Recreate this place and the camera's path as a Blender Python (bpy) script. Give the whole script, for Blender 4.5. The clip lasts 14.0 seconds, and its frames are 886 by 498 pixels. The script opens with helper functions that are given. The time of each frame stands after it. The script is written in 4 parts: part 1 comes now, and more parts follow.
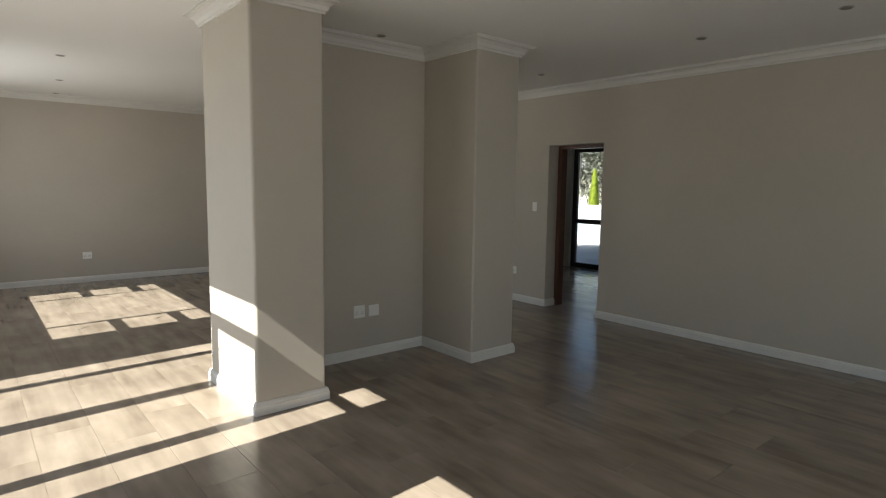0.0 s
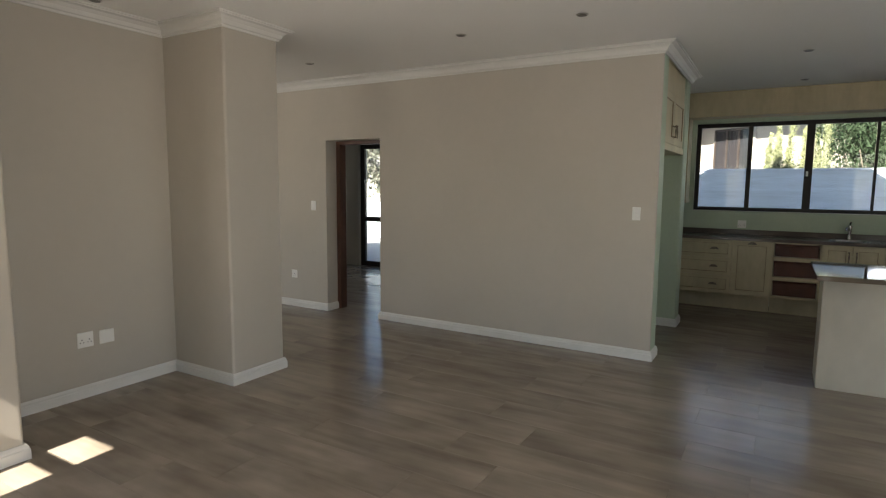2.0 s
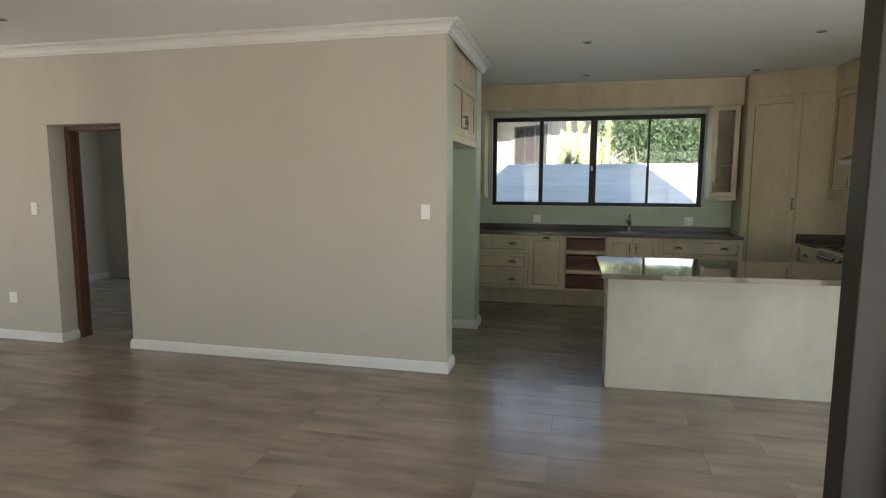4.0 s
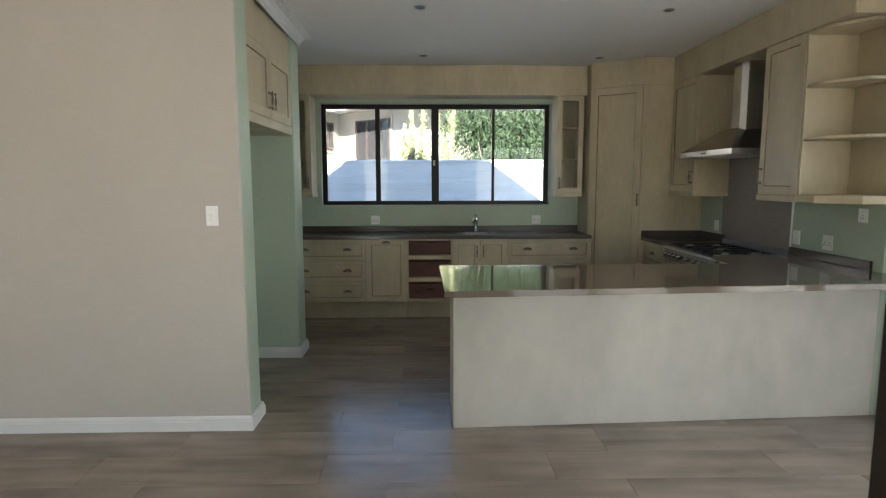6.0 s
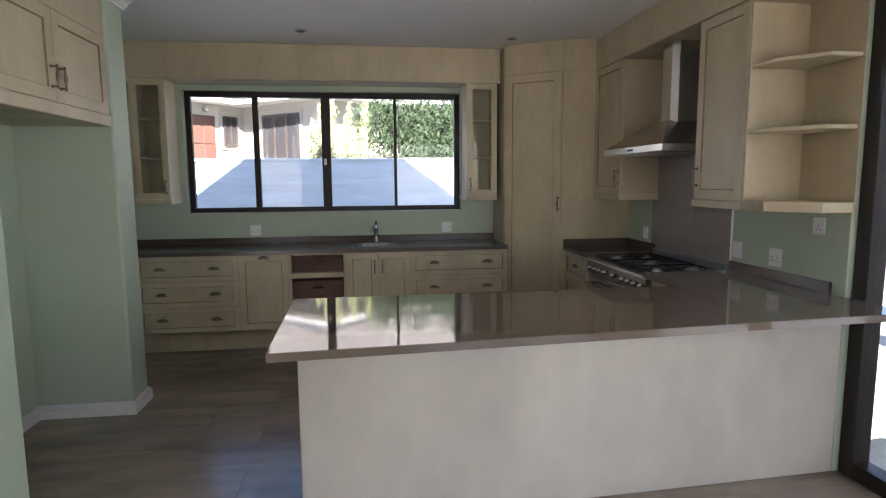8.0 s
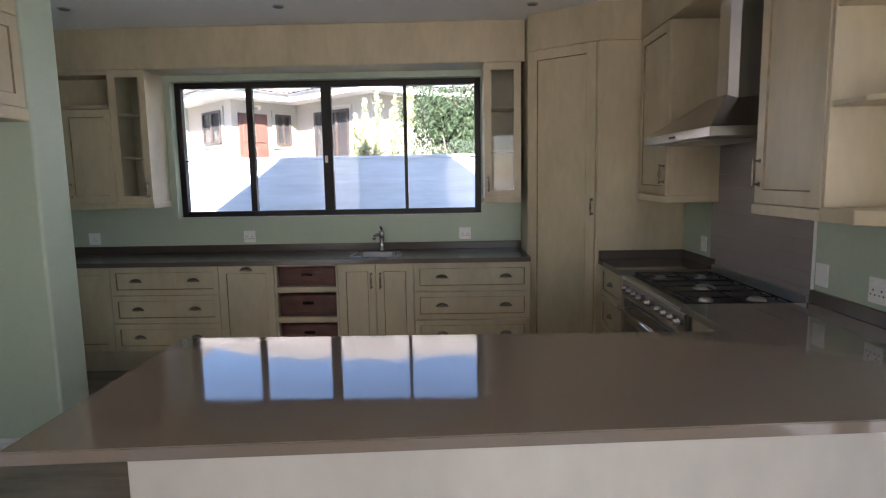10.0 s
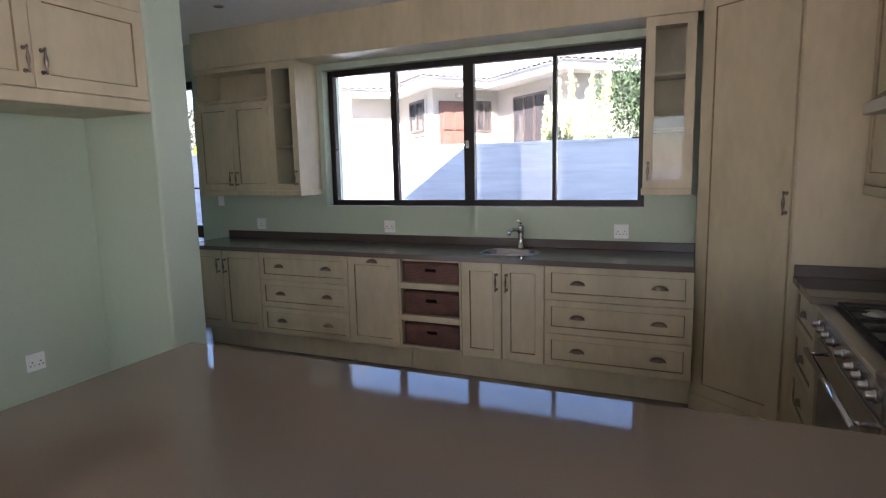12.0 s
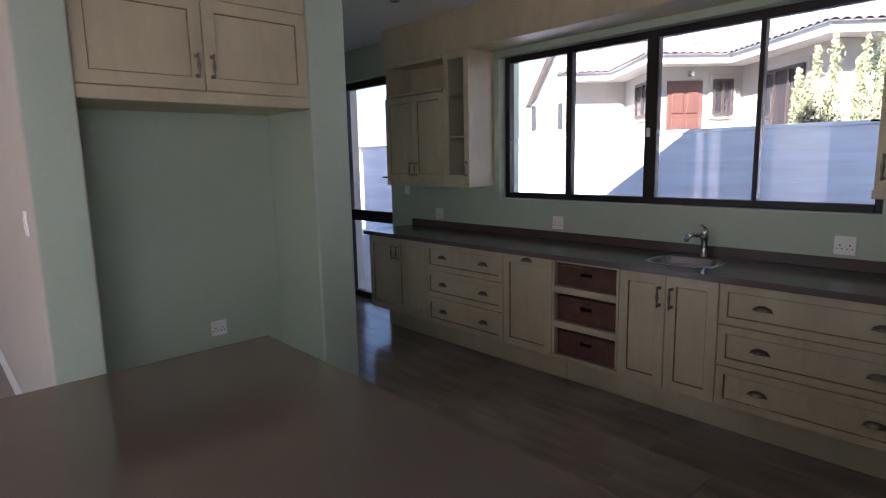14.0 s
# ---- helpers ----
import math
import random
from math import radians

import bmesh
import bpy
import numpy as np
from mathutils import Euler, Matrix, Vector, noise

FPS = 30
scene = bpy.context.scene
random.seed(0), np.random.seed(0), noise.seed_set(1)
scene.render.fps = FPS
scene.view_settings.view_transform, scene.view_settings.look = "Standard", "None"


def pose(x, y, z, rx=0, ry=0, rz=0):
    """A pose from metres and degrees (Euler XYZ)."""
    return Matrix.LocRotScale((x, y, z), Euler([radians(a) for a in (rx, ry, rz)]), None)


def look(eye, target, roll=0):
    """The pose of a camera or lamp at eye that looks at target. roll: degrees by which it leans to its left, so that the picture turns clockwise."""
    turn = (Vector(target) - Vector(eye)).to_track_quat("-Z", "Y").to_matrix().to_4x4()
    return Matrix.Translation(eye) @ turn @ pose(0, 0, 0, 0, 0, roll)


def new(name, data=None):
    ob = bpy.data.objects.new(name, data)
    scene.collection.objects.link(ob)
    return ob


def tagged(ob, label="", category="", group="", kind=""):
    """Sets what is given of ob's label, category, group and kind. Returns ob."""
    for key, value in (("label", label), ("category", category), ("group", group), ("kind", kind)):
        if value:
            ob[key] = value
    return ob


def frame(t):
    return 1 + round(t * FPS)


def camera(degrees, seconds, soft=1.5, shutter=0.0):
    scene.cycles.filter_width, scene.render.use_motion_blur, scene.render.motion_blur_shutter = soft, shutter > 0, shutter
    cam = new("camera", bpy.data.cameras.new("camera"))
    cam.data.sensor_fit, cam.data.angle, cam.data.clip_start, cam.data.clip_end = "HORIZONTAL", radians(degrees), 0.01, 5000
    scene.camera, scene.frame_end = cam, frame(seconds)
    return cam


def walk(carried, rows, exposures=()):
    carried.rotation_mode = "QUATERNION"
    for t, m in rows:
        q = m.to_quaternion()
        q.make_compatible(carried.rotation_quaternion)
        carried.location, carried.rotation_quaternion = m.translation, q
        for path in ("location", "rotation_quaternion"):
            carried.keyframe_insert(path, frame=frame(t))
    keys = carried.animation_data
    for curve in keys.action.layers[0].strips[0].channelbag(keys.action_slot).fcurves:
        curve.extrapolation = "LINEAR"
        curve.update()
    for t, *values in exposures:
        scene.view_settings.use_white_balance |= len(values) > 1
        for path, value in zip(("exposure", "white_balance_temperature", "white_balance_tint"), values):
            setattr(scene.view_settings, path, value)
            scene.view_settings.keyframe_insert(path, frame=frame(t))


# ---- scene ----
cam = camera(75.5, 14.0, soft=1.2)
PATH = [
    (0, (1.081, -0.021, 1.519), (2.356, 1.504, 1.298), 0.8),
    (0.5, (1.152, -0.011, 1.499), (2.546, 1.407, 1.281), 0.8),
    (1, (1.278, 0.008, 1.501), (2.782, 1.308, 1.282), 0.7),
    (1.5, (1.407, -0.009, 1.518), (3.021, 1.152, 1.297), 0.6),
    (2, (1.552, 0.005, 1.53), (3.262, 1.018, 1.306), 0.5),
    (2.5, (1.748, 0.013, 1.526), (3.531, 0.892, 1.305), 0.4),
    (3, (1.926, 0.024, 1.535), (3.775, 0.752, 1.309), 0.3),
    (3.5, (2.127, -0.008, 1.521), (4.026, 0.577, 1.295), 0.2),
    (3.7, (2.219, -0.031, 1.528), (4.133, 0.502, 1.299), 0.2),
    (5.8, (3.267, -0.123, 1.494), (5.252, -0.137, 1.256), -0.1),
    (6, (3.356, -0.145, 1.49), (5.341, -0.198, 1.255), -0.1),
    (6.5, (3.584, -0.236, 1.503), (5.565, -0.364, 1.265), -0.2),
    (7, (3.829, -0.335, 1.527), (5.804, -0.537, 1.285), -0.4),
    (7.5, (4.032, -0.441, 1.513), (6.001, -0.699, 1.275), -0.4),
    (7.7, (4.126, -0.496, 1.522), (6.093, -0.765, 1.28), -0.4),
    (9.8, (4.994, -1.221, 1.524), (6.979, -1.261, 1.278), -0.9),
    (10, (5.053, -1.283, 1.529), (7.037, -1.253, 1.28), -1.0),
    (10.5, (5.239, -1.45, 1.51), (7.21, -1.222, 1.261), -1.1),
    (11, (5.423, -1.588, 1.507), (7.362, -1.175, 1.248), -1.2),
    (11.5, (5.598, -1.735, 1.509), (7.491, -1.147, 1.244), -1.3),
    (12, (5.767, -1.856, 1.516), (7.581, -1.06, 1.238), -1.3),
    (12.5, (5.971, -1.934, 1.51), (7.678, -0.932, 1.226), -1.3),
    (13, (6.14, -2.009, 1.523), (7.728, -0.831, 1.227), -1.3),
    (13.5, (6.264, -2.074, 1.535), (7.735, -0.754, 1.231), -1.3),
    (14, (6.325, -2.165, 1.544), (7.662, -0.71, 1.237), -1.2),
]
EXPOSURE = [(0.0, 1.68, 6600, 6), (1.0, 1.98, 6750, 7), (1.5, 2.24, 6900, 8), (2.0, 2.45, 6930, 9), (3.0, 2.86, 6920, 7), (6.0, 3.2, 6570, 8), (6.5, 3.22, 6480, 11), (7.5, 3.27, 6400, 17),
            (10.0, 3.42, 6400, 20), (11.0, 3.7, 6350, 22), (12.5, 3.43, 6330, 25), (14.0, 2.83, 6200, 27)]
walk(cam, [(t, look(eye, target, roll)) for t, eye, target, roll in PATH], exposures=EXPOSURE)

# world, sun, large lights, exposure
SUN = Vector((1.0, 0.065, -0.89)).normalized()
world = bpy.data.worlds.new("world")
scene.world = world
world.use_nodes = True
wn = world.node_tree
sky = wn.nodes.new("ShaderNodeTexSky")
sky.sky_type = "NISHITA"
sky.sun_disc = False
sky.sun_elevation = math.asin(-SUN.z)
sky.sun_rotation = math.atan2(-SUN.x, -SUN.y)
sky.air_density = 1.0
sky.dust_density = 0.4
sky.ozone_density = 4.0
wn.links.new(sky.outputs[0], wn.nodes["Background"].inputs[0])
wn.nodes["Background"].inputs[1].default_value = 0.05
sun = new("sun", bpy.data.lights.new("sun", "SUN"))
sun.data.energy, sun.data.angle, sun.data.color = 5.0, radians(0.3), (1.0, 0.97, 0.92)
sun.matrix_world = look((0, 0, 30), Vector((0, 0, 30)) + SUN)


def window_light(name, eye, aim, w, h, watts, color):
    lamp = new(name, bpy.data.lights.new(name, "AREA"))
    lamp.data.shape, lamp.data.size, lamp.data.size_y = "RECTANGLE", w, h
    lamp.data.energy, lamp.data.color = watts, color
    lamp.matrix_world = look(eye, aim)
    return lamp


DAY = (0.92, 0.95, 1.0)
# Area lamps added at the openings, standing in for light from the sky.
window_light("daylight_living_doors", (2.4, -0.95, 1.25), (2.4, 3, 1.1), 2.8, 2.1, 4.0, DAY)
window_light("daylight_west_doors", (0.42, 4.2, 1.3), (3, 4.2, 1.15), 2.2, 2.2, 3.4, (0.86, 0.93, 1.0))
window_light("daylight_slider", (5.2, -3.2, 1.25), (5.2, 0, 1.1), 1.7, 2.2, 3.0, DAY)

# Fill lamp added inside the unseen sidelights to brighten the entry.
window_light("fill_entry", (9.9, 5.1, 1.3), (6, 5.6, 1.0), 1.0, 2.0, 1.2, (0.8, 0.88, 1.0))
window_light("daylight_north_window", (0.8, 7.7, 1.6), (5, 8.0, 1.3), 2.5, 1.5, 5.8, DAY)

# ---------------------------------------------------------------- materials


def mat(name, color, rough=0.5, metal=0.0, vary=0.0, scale=3.0, grain=0.0, grain_scale=60.0, bump=0.0, bump_scale=80.0,
        stretch=(1, 1, 1), spec=0.5, coat=0.0, rough_vary=0.0):
    """A painted or stone-like surface: two scales of colour variation, fine relief."""
    m = bpy.data.materials.new(name)
    m.use_nodes = True
    nt = m.node_tree
    n, link = nt.nodes, nt.links.new
    p = n["Principled BSDF"]
    p.inputs["Roughness"].default_value = rough
    p.inputs["Metallic"].default_value = metal
    p.inputs["Specular IOR Level"].default_value = spec
    p.inputs["Coat Weight"].default_value = coat
    p.inputs["Coat Roughness"].default_value = 0.08
    geo = n.new("ShaderNodeNewGeometry")
    mp = n.new("ShaderNodeMapping")
    mp.inputs["Scale"].default_value = stretch
    link(geo.outputs["Position"], mp.inputs["Vector"])
    base = n.new("ShaderNodeRGB")
    base.outputs[0].default_value = (*color, 1)
    out = base.outputs[0]
    for amount, sc, det in ((vary, scale, 3), (grain, grain_scale, 5)):
        if amount:
            t = n.new("ShaderNodeTexNoise")
            t.inputs["Scale"].default_value, t.inputs["Detail"].default_value = sc, det
            link(mp.outputs[0], t.inputs["Vector"])
            r = n.new("ShaderNodeMapRange")
            r.inputs["From Min"].default_value, r.inputs["From Max"].default_value = 0.3, 0.7
            r.inputs["To Min"].default_value, r.inputs["To Max"].default_value = 1 - amount, 1 + amount
            link(t.outputs["Fac"], r.inputs["Value"])
            mul = n.new("ShaderNodeVectorMath")
            mul.operation = "SCALE"
            link(out, mul.inputs[0])
            link(r.outputs[0], mul.inputs["Scale"])
            out = mul.outputs[0]
    link(out, p.inputs["Base Color"])
    if rough_vary:
        t = n.new("ShaderNodeTexNoise")
        t.inputs["Scale"].default_value = 2.5
        t.inputs["Detail"].default_value = 6
        link(geo.outputs["Position"], t.inputs["Vector"])
        r = n.new("ShaderNodeMapRange")
        r.inputs["From Min"].default_value, r.inputs["From Max"].default_value = 0.3, 0.7
        r.inputs["To Min"].default_value, r.inputs["To Max"].default_value = max(0.02, rough - rough_vary), rough + rough_vary
        link(t.outputs["Fac"], r.inputs["Value"])
        link(r.outputs[0], p.inputs["Roughness"])
    if bump:
        t = n.new("ShaderNodeTexNoise")
        t.inputs["Scale"].default_value, t.inputs["Detail"].default_value = bump_scale, 4
        link(mp.outputs[0], t.inputs["Vector"])
        b = n.new("ShaderNodeBump")
        b.inputs["Strength"].default_value, b.inputs["Distance"].default_value = bump, 0.004
        link(t.outputs["Fac"], b.inputs["Height"])
        link(b.outputs[0], p.inputs["Normal"])
    return m


def plank_material():
    m = bpy.data.materials.new("wood_look_plank")
    m.use_nodes = True
    nt = m.node_tree
    n, link = nt.nodes, nt.links.new
    p = n["Principled BSDF"]
    tc = n.new("ShaderNodeTexCoord")
    oi = n.new("ShaderNodeObjectInfo")
    geo = n.new("ShaderNodeNewGeometry")
    add = n.new("ShaderNodeMath")
    add.operation = "ADD"
    link(oi.outputs["Random"], add.inputs[0])
    link(geo.outputs["Random Per Island"], add.inputs[1])
    mul = n.new("ShaderNodeMath")
    mul.operation = "MULTIPLY"
    mul.inputs[1].default_value = 37.0
    link(add.outputs[0], mul.inputs[0])
    off = n.new("ShaderNodeCombineXYZ")
    link(mul.outputs[0], off.inputs[2])
    va = n.new("ShaderNodeVectorMath")
    va.operation = "ADD"
    link(geo.outputs["Position"], va.inputs[0])
    link(off.outputs[0], va.inputs[1])
    mp = n.new("ShaderNodeMapping")
    mp.inputs["Scale"].default_value = (11, 1.2, 1)
    link(va.outputs[0], mp.inputs["Vector"])
    g1 = n.new("ShaderNodeTexNoise")
    g1.inputs["Scale"].default_value, g1.inputs["Detail"].default_value = 1.0, 6
    g1.inputs["Distortion"].default_value = 0.25
    link(mp.outputs[0], g1.inputs["Vector"])
    mp2 = n.new("ShaderNodeMapping")
    mp2.inputs["Scale"].default_value = (3.6, 2.0, 1)
    link(va.outputs[0], mp2.inputs["Vector"])
    g2 = n.new("ShaderNodeTexNoise")
    g2.inputs["Scale"].default_value, g2.inputs["Detail"].default_value = 1.0, 3
    link(mp2.outputs[0], g2.inputs["Vector"])
    mix = n.new("ShaderNodeMath")
    mix.operation = "MULTIPLY_ADD"
    mix.inputs[1].default_value = 0.45
    link(g1.outputs["Fac"], mix.inputs[0])
    half = n.new("ShaderNodeMath")
    half.operation = "MULTIPLY"
    half.inputs[1].default_value = 0.55
    link(g2.outputs["Fac"], half.inputs[0])
    link(half.outputs[0], mix.inputs[2])
    ramp = n.new("ShaderNodeValToRGB")
    e = ramp.color_ramp.elements
    e[0].position, e[0].color = 0.31, (0.165, 0.131, 0.099, 1)
    e[1].position, e[1].color = 0.70, (0.345, 0.290, 0.230, 1)
    link(mix.outputs[0], ramp.inputs["Fac"])
    fr = n.new("ShaderNodeMath")
    fr.operation = "FRACT"
    link(mul.outputs[0], fr.inputs[0])
    tone = n.new("ShaderNodeMapRange")
    tone.inputs["To Min"].default_value, tone.inputs["To Max"].default_value = 0.95, 1.05
    link(fr.outputs[0], tone.inputs["Value"])
    sc = n.new("ShaderNodeVectorMath")
    sc.operation = "SCALE"
    link(ramp.outputs[0], sc.inputs[0])
    link(tone.outputs[0], sc.inputs["Scale"])
    link(sc.outputs[0], p.inputs["Base Color"])
    rr = n.new("ShaderNodeMapRange")
    rr.inputs["To Min"].default_value, rr.inputs["To Max"].default_value = 0.16, 0.27
    link(g1.outputs["Fac"], rr.inputs["Value"])
    link(rr.outputs[0], p.inputs["Roughness"])
    b = n.new("ShaderNodeBump")
    b.inputs["Strength"].default_value, b.inputs["Distance"].default_value = 0.025, 0.002
    link(g1.outputs["Fac"], b.inputs["Height"])
    link(b.outputs[0], p.inputs["Normal"])
    return m


def glass_material(name="clear_glass", tint=(0.96, 0.98, 0.97), rough=0.0):
    m = bpy.data.materials.new(name)
    m.use_nodes = True
    p = m.node_tree.nodes["Principled BSDF"]
    p.inputs["Base Color"].default_value = (*tint, 1)
    p.inputs["Roughness"].default_value = rough
    p.inputs["Transmission Weight"].default_value = 1.0
    p.inputs["IOR"].default_value = 1.33
    return m


WALL = mat("greige_wall_paint", (0.474, 0.432, 0.37), 0.72, vary=0.035, scale=1.1, grain=0.01, grain_scale=14, bump=0.04, bump_scale=26)
SAGE = mat("sage_wall_paint", (0.425, 0.495, 0.375), 0.55, vary=0.03, scale=1.5, grain=0.02, grain_scale=40, bump=0.07, bump_scale=50)
CEIL = mat("ceiling_paint", (0.80, 0.79, 0.77), 0.8, vary=0.015, scale=1.0, bump=0.1, bump_scale=60)
TRIM = mat("white_trim_paint", (0.67, 0.655, 0.62), 0.45, vary=0.03, scale=4, bump=0.08, bump_scale=30)
CREAM = mat("cream_brushed_cabinet", (0.468, 0.396, 0.258), 0.42, vary=0.12, scale=2.4, grain=0.045, grain_scale=16, bump=0.04,
            bump_scale=40, stretch=(1.6, 1.6, 0.6))
GLAZE = mat("brown_antique_glaze", (0.235, 0.168, 0.098), 0.5, vary=0.3, scale=20)
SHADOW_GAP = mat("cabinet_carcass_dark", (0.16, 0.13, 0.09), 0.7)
STONE = mat("taupe_quartz_top", (0.138, 0.110, 0.083), 0.05, vary=0.03, scale=2, grain=0.06, grain_scale=420, rough_vary=0.015)
STONE_HONED = mat("satin_quartz_top", (0.115, 0.09, 0.078), 0.19, vary=0.04, scale=2, grain=0.08, grain_scale=420, rough_vary=0.03)
# Same quartz as the tops, darkened for the dimmer light on the upstands.
STONE_EDGE = mat("shaded_quartz_upstand", (0.085, 0.065, 0.053), 0.2, grain=0.08, grain_scale=420, spec=0.35)
SPLASH = mat("taupe_glass_splashback", (0.27, 0.232, 0.215), 0.14, vary=0.02, scale=3)
ISLAND = mat("island_limewash", (0.46, 0.422, 0.352), 0.5, vary=0.09, scale=2.4, grain=0.04, grain_scale=8, bump=0.12, bump_scale=16, stretch=(1.2, 1.2, 0.7))
BRONZE = mat("dark_bronze_aluminium", (0.020, 0.015, 0.012), 0.42, vary=0.1, scale=6, spec=0.3)
STEEL = mat("brushed_steel", (0.55, 0.54, 0.52), 0.28, metal=1.0, vary=0.04, scale=4, grain=0.05, grain_scale=90, stretch=(1, 1, 12))
COOKER = mat("cooker_steel", (0.46, 0.43, 0.40), 0.26, metal=1.0, vary=0.06, scale=5, grain=0.05, grain_scale=90, stretch=(12, 1, 1))
CHIMNEY = mat("polished_steel", (0.62, 0.61, 0.59), 0.2, metal=1.0, vary=0.03, scale=4, grain=0.03, grain_scale=90, stretch=(1, 1, 12))
CHROME = mat("chrome", (0.52, 0.52, 0.52), 0.1, metal=1.0)
PEWTER = mat("antique_pewter", (0.20, 0.165, 0.13), 0.3, metal=1.0, vary=0.2, scale=60)
BLACK = mat("black_enamel", (0.02, 0.018, 0.018), 0.3, vary=0.1, scale=20)
IRON = mat("cast_iron", (0.012, 0.012, 0.012), 0.85, bump=0.3, bump_scale=200)
PLASTIC = mat("white_plastic", (0.80, 0.79, 0.76), 0.35)
HOLE = mat("dark_slot", (0.02, 0.02, 0.02), 0.6)
WICKER = mat("dark_wicker", (0.115, 0.042, 0.026), 0.5, vary=0.3, scale=12, grain=0.3, grain_scale=160, bump=0.5, bump_scale=160)
MAHOGANY = mat("mahogany_frame", (0.085, 0.034, 0.018), 0.38, vary=0.2, scale=5, grain=0.2, grain_scale=50, stretch=(4, 4, 0.3))
PLANK = plank_material()
GROUT = mat("grey_grout", (0.22, 0.182, 0.142), 0.85, grain=0.15, grain_scale=120)
GLASS = glass_material()
LAMP_DARK = mat("lamp_inside", (0.10, 0.095, 0.09), 0.3, metal=0.8)

# ---------------------------------------------------------------- building blocks


def frame_m(ox, oy, oz, ux, uy):
    """Local u to the right, v up, w towards the viewer who faces the piece."""
    return Matrix(((ux, 0, uy, ox), (uy, 0, -ux, oy), (0, 1, 0, oz), (0, 0, 0, 1)))


def box(bm, a, b, slot=0):
    (x0, y0, z0), (x1, y1, z1) = [min(p) for p in zip(a, b)], [max(p) for p in zip(a, b)]
    v = [bm.verts.new(c) for c in ((x0, y0, z0), (x1, y0, z0), (x1, y1, z0), (x0, y1, z0), (x0, y0, z1), (x1, y0, z1), (x1, y1, z1), (x0, y1, z1))]
    for q in ((3, 2, 1, 0), (4, 5, 6, 7), (0, 1, 5, 4), (1, 2, 6, 5), (2, 3, 7, 6), (3, 0, 4, 7)):
        bm.faces.new([v[i] for i in q]).material_index = slot
    return v


def soft_box(a, b, r=0.004, seg=2):
    bm = bmesh.new()
    box(bm, a, b)
    bmesh.ops.bevel(bm, geom=bm.edges[:], offset=r, segments=seg, affect="EDGES", profile=0.5)
    return bm


def tube(bm, p, q, r0, r1=None, seg=12, caps=True):
    """A round bar from p to q."""
    p, q = Vector(p), Vector(q)
    r1 = r0 if r1 is None else r1
    turn = (q - p).to_track_quat("Z", "Y").to_matrix().to_4x4()
    rings = []
    for c, r in ((p, r0), (q, r1)):
        rings.append([bm.verts.new(c + turn.to_3x3() @ Vector((r * math.cos(k * math.tau / seg), r * math.sin(k * math.tau / seg), 0))) for k in range(seg)])
    for k in range(seg):
        bm.faces.new((rings[0][k], rings[0][(k + 1) % seg], rings[1][(k + 1) % seg], rings[1][k])).smooth = True
    if caps:
        bm.faces.new(rings[0][::-1])
        bm.faces.new(rings[1])


def lathe(bm, centre, axis, profile, seg=16):
    """Turned shape: profile of (distance along the axis, radius)."""
    axis, centre = Vector(axis).normalized(), Vector(centre)
    turn = axis.to_track_quat("Z", "Y").to_matrix()
    rings = []
    for d, r in profile:
        rings.append([bm.verts.new(centre + turn @ Vector((r * math.cos(k * math.tau / seg), r * math.sin(k * math.tau / seg), d))) for k in range(seg)])
    for a, b in zip(rings, rings[1:]):
        for k in range(seg):
            bm.faces.new((a[k], a[(k + 1) % seg], b[(k + 1) % seg], b[k])).smooth = True
    bm.faces.new(rings[0][::-1])
    bm.faces.new(rings[-1])


def prism(bm, outline, z0, z1):
    lo = [bm.verts.new((x, y, z0)) for x, y in outline]
    hi = [bm.verts.new((x, y, z1)) for x, y in outline]
    k = len(outline)
    bm.faces.new(lo[::-1])
    bm.faces.new(hi)
    for i in range(k):
        bm.faces.new((lo[i], lo[(i + 1) % k], hi[(i + 1) % k], hi[i]))


def sweep(bm, path, profile, closed=False):
    """A moulding along a plan path; profile of (distance out to the right of the walk, z)."""
    pts = [Vector(p) for p in path]
    k = len(pts)
    rings = []
    for i, p in enumerate(pts):
        a = (p - pts[i - 1]).normalized() if (i or closed) else None
        b = (pts[(i + 1) % k] - p).normalized() if (i < k - 1 or closed) else None
        a, b = a or b, b or a
        na, nb = Vector((a.y, -a.x)), Vector((b.y, -b.x))
        m = (na + nb) / max(0.2, 1 + na.dot(nb))
        rings.append([bm.verts.new((p.x + m.x * d, p.y + m.y * d, z)) for d, z in profile])
    n = len(profile)
    for i in range(k if closed else k - 1):
        A, B = rings[i], rings[(i + 1) % k]
        for j in range(n):
            bm.faces.new((A[j], B[j], B[(j + 1) % n], A[(j + 1) % n]))
    if not closed:
        bm.faces.new(rings[0][::-1])
        bm.faces.new(rings[-1])
    bmesh.ops.recalc_face_normals(bm, faces=bm.faces[:])


def mesh_of(name, bm, material, m=None):
    if m is not None:
        bm.transform(m)
    bmesh.ops.recalc_face_normals(bm, faces=bm.faces[:])
    me = bpy.data.meshes.new(name)
    bm.to_mesh(me)
    bm.free()
    for x in material if isinstance(material, (list, tuple)) else [material]:
        me.materials.append(x)
    return me


def part(name, bm, material, parent=None, label="", m=None):
    """Links a bmesh as one mesh object, under a thing or a part if one is given."""
    ob = new(name, mesh_of(name, bm, material, m))
    if parent is not None:
        ob.parent = parent
        bpy.context.view_layer.update()
        ob.matrix_parent_inverse = parent.matrix_world.inverted()
    if label:
        ob["label"] = label
    return ob


def thing(name, at, label, category, group=""):
    ob = new(name)
    ob.empty_display_size = 0.1
    ob.matrix_world = Matrix.Translation(at)
    bpy.context.view_layer.update()
    return tagged(ob, label, category, group)


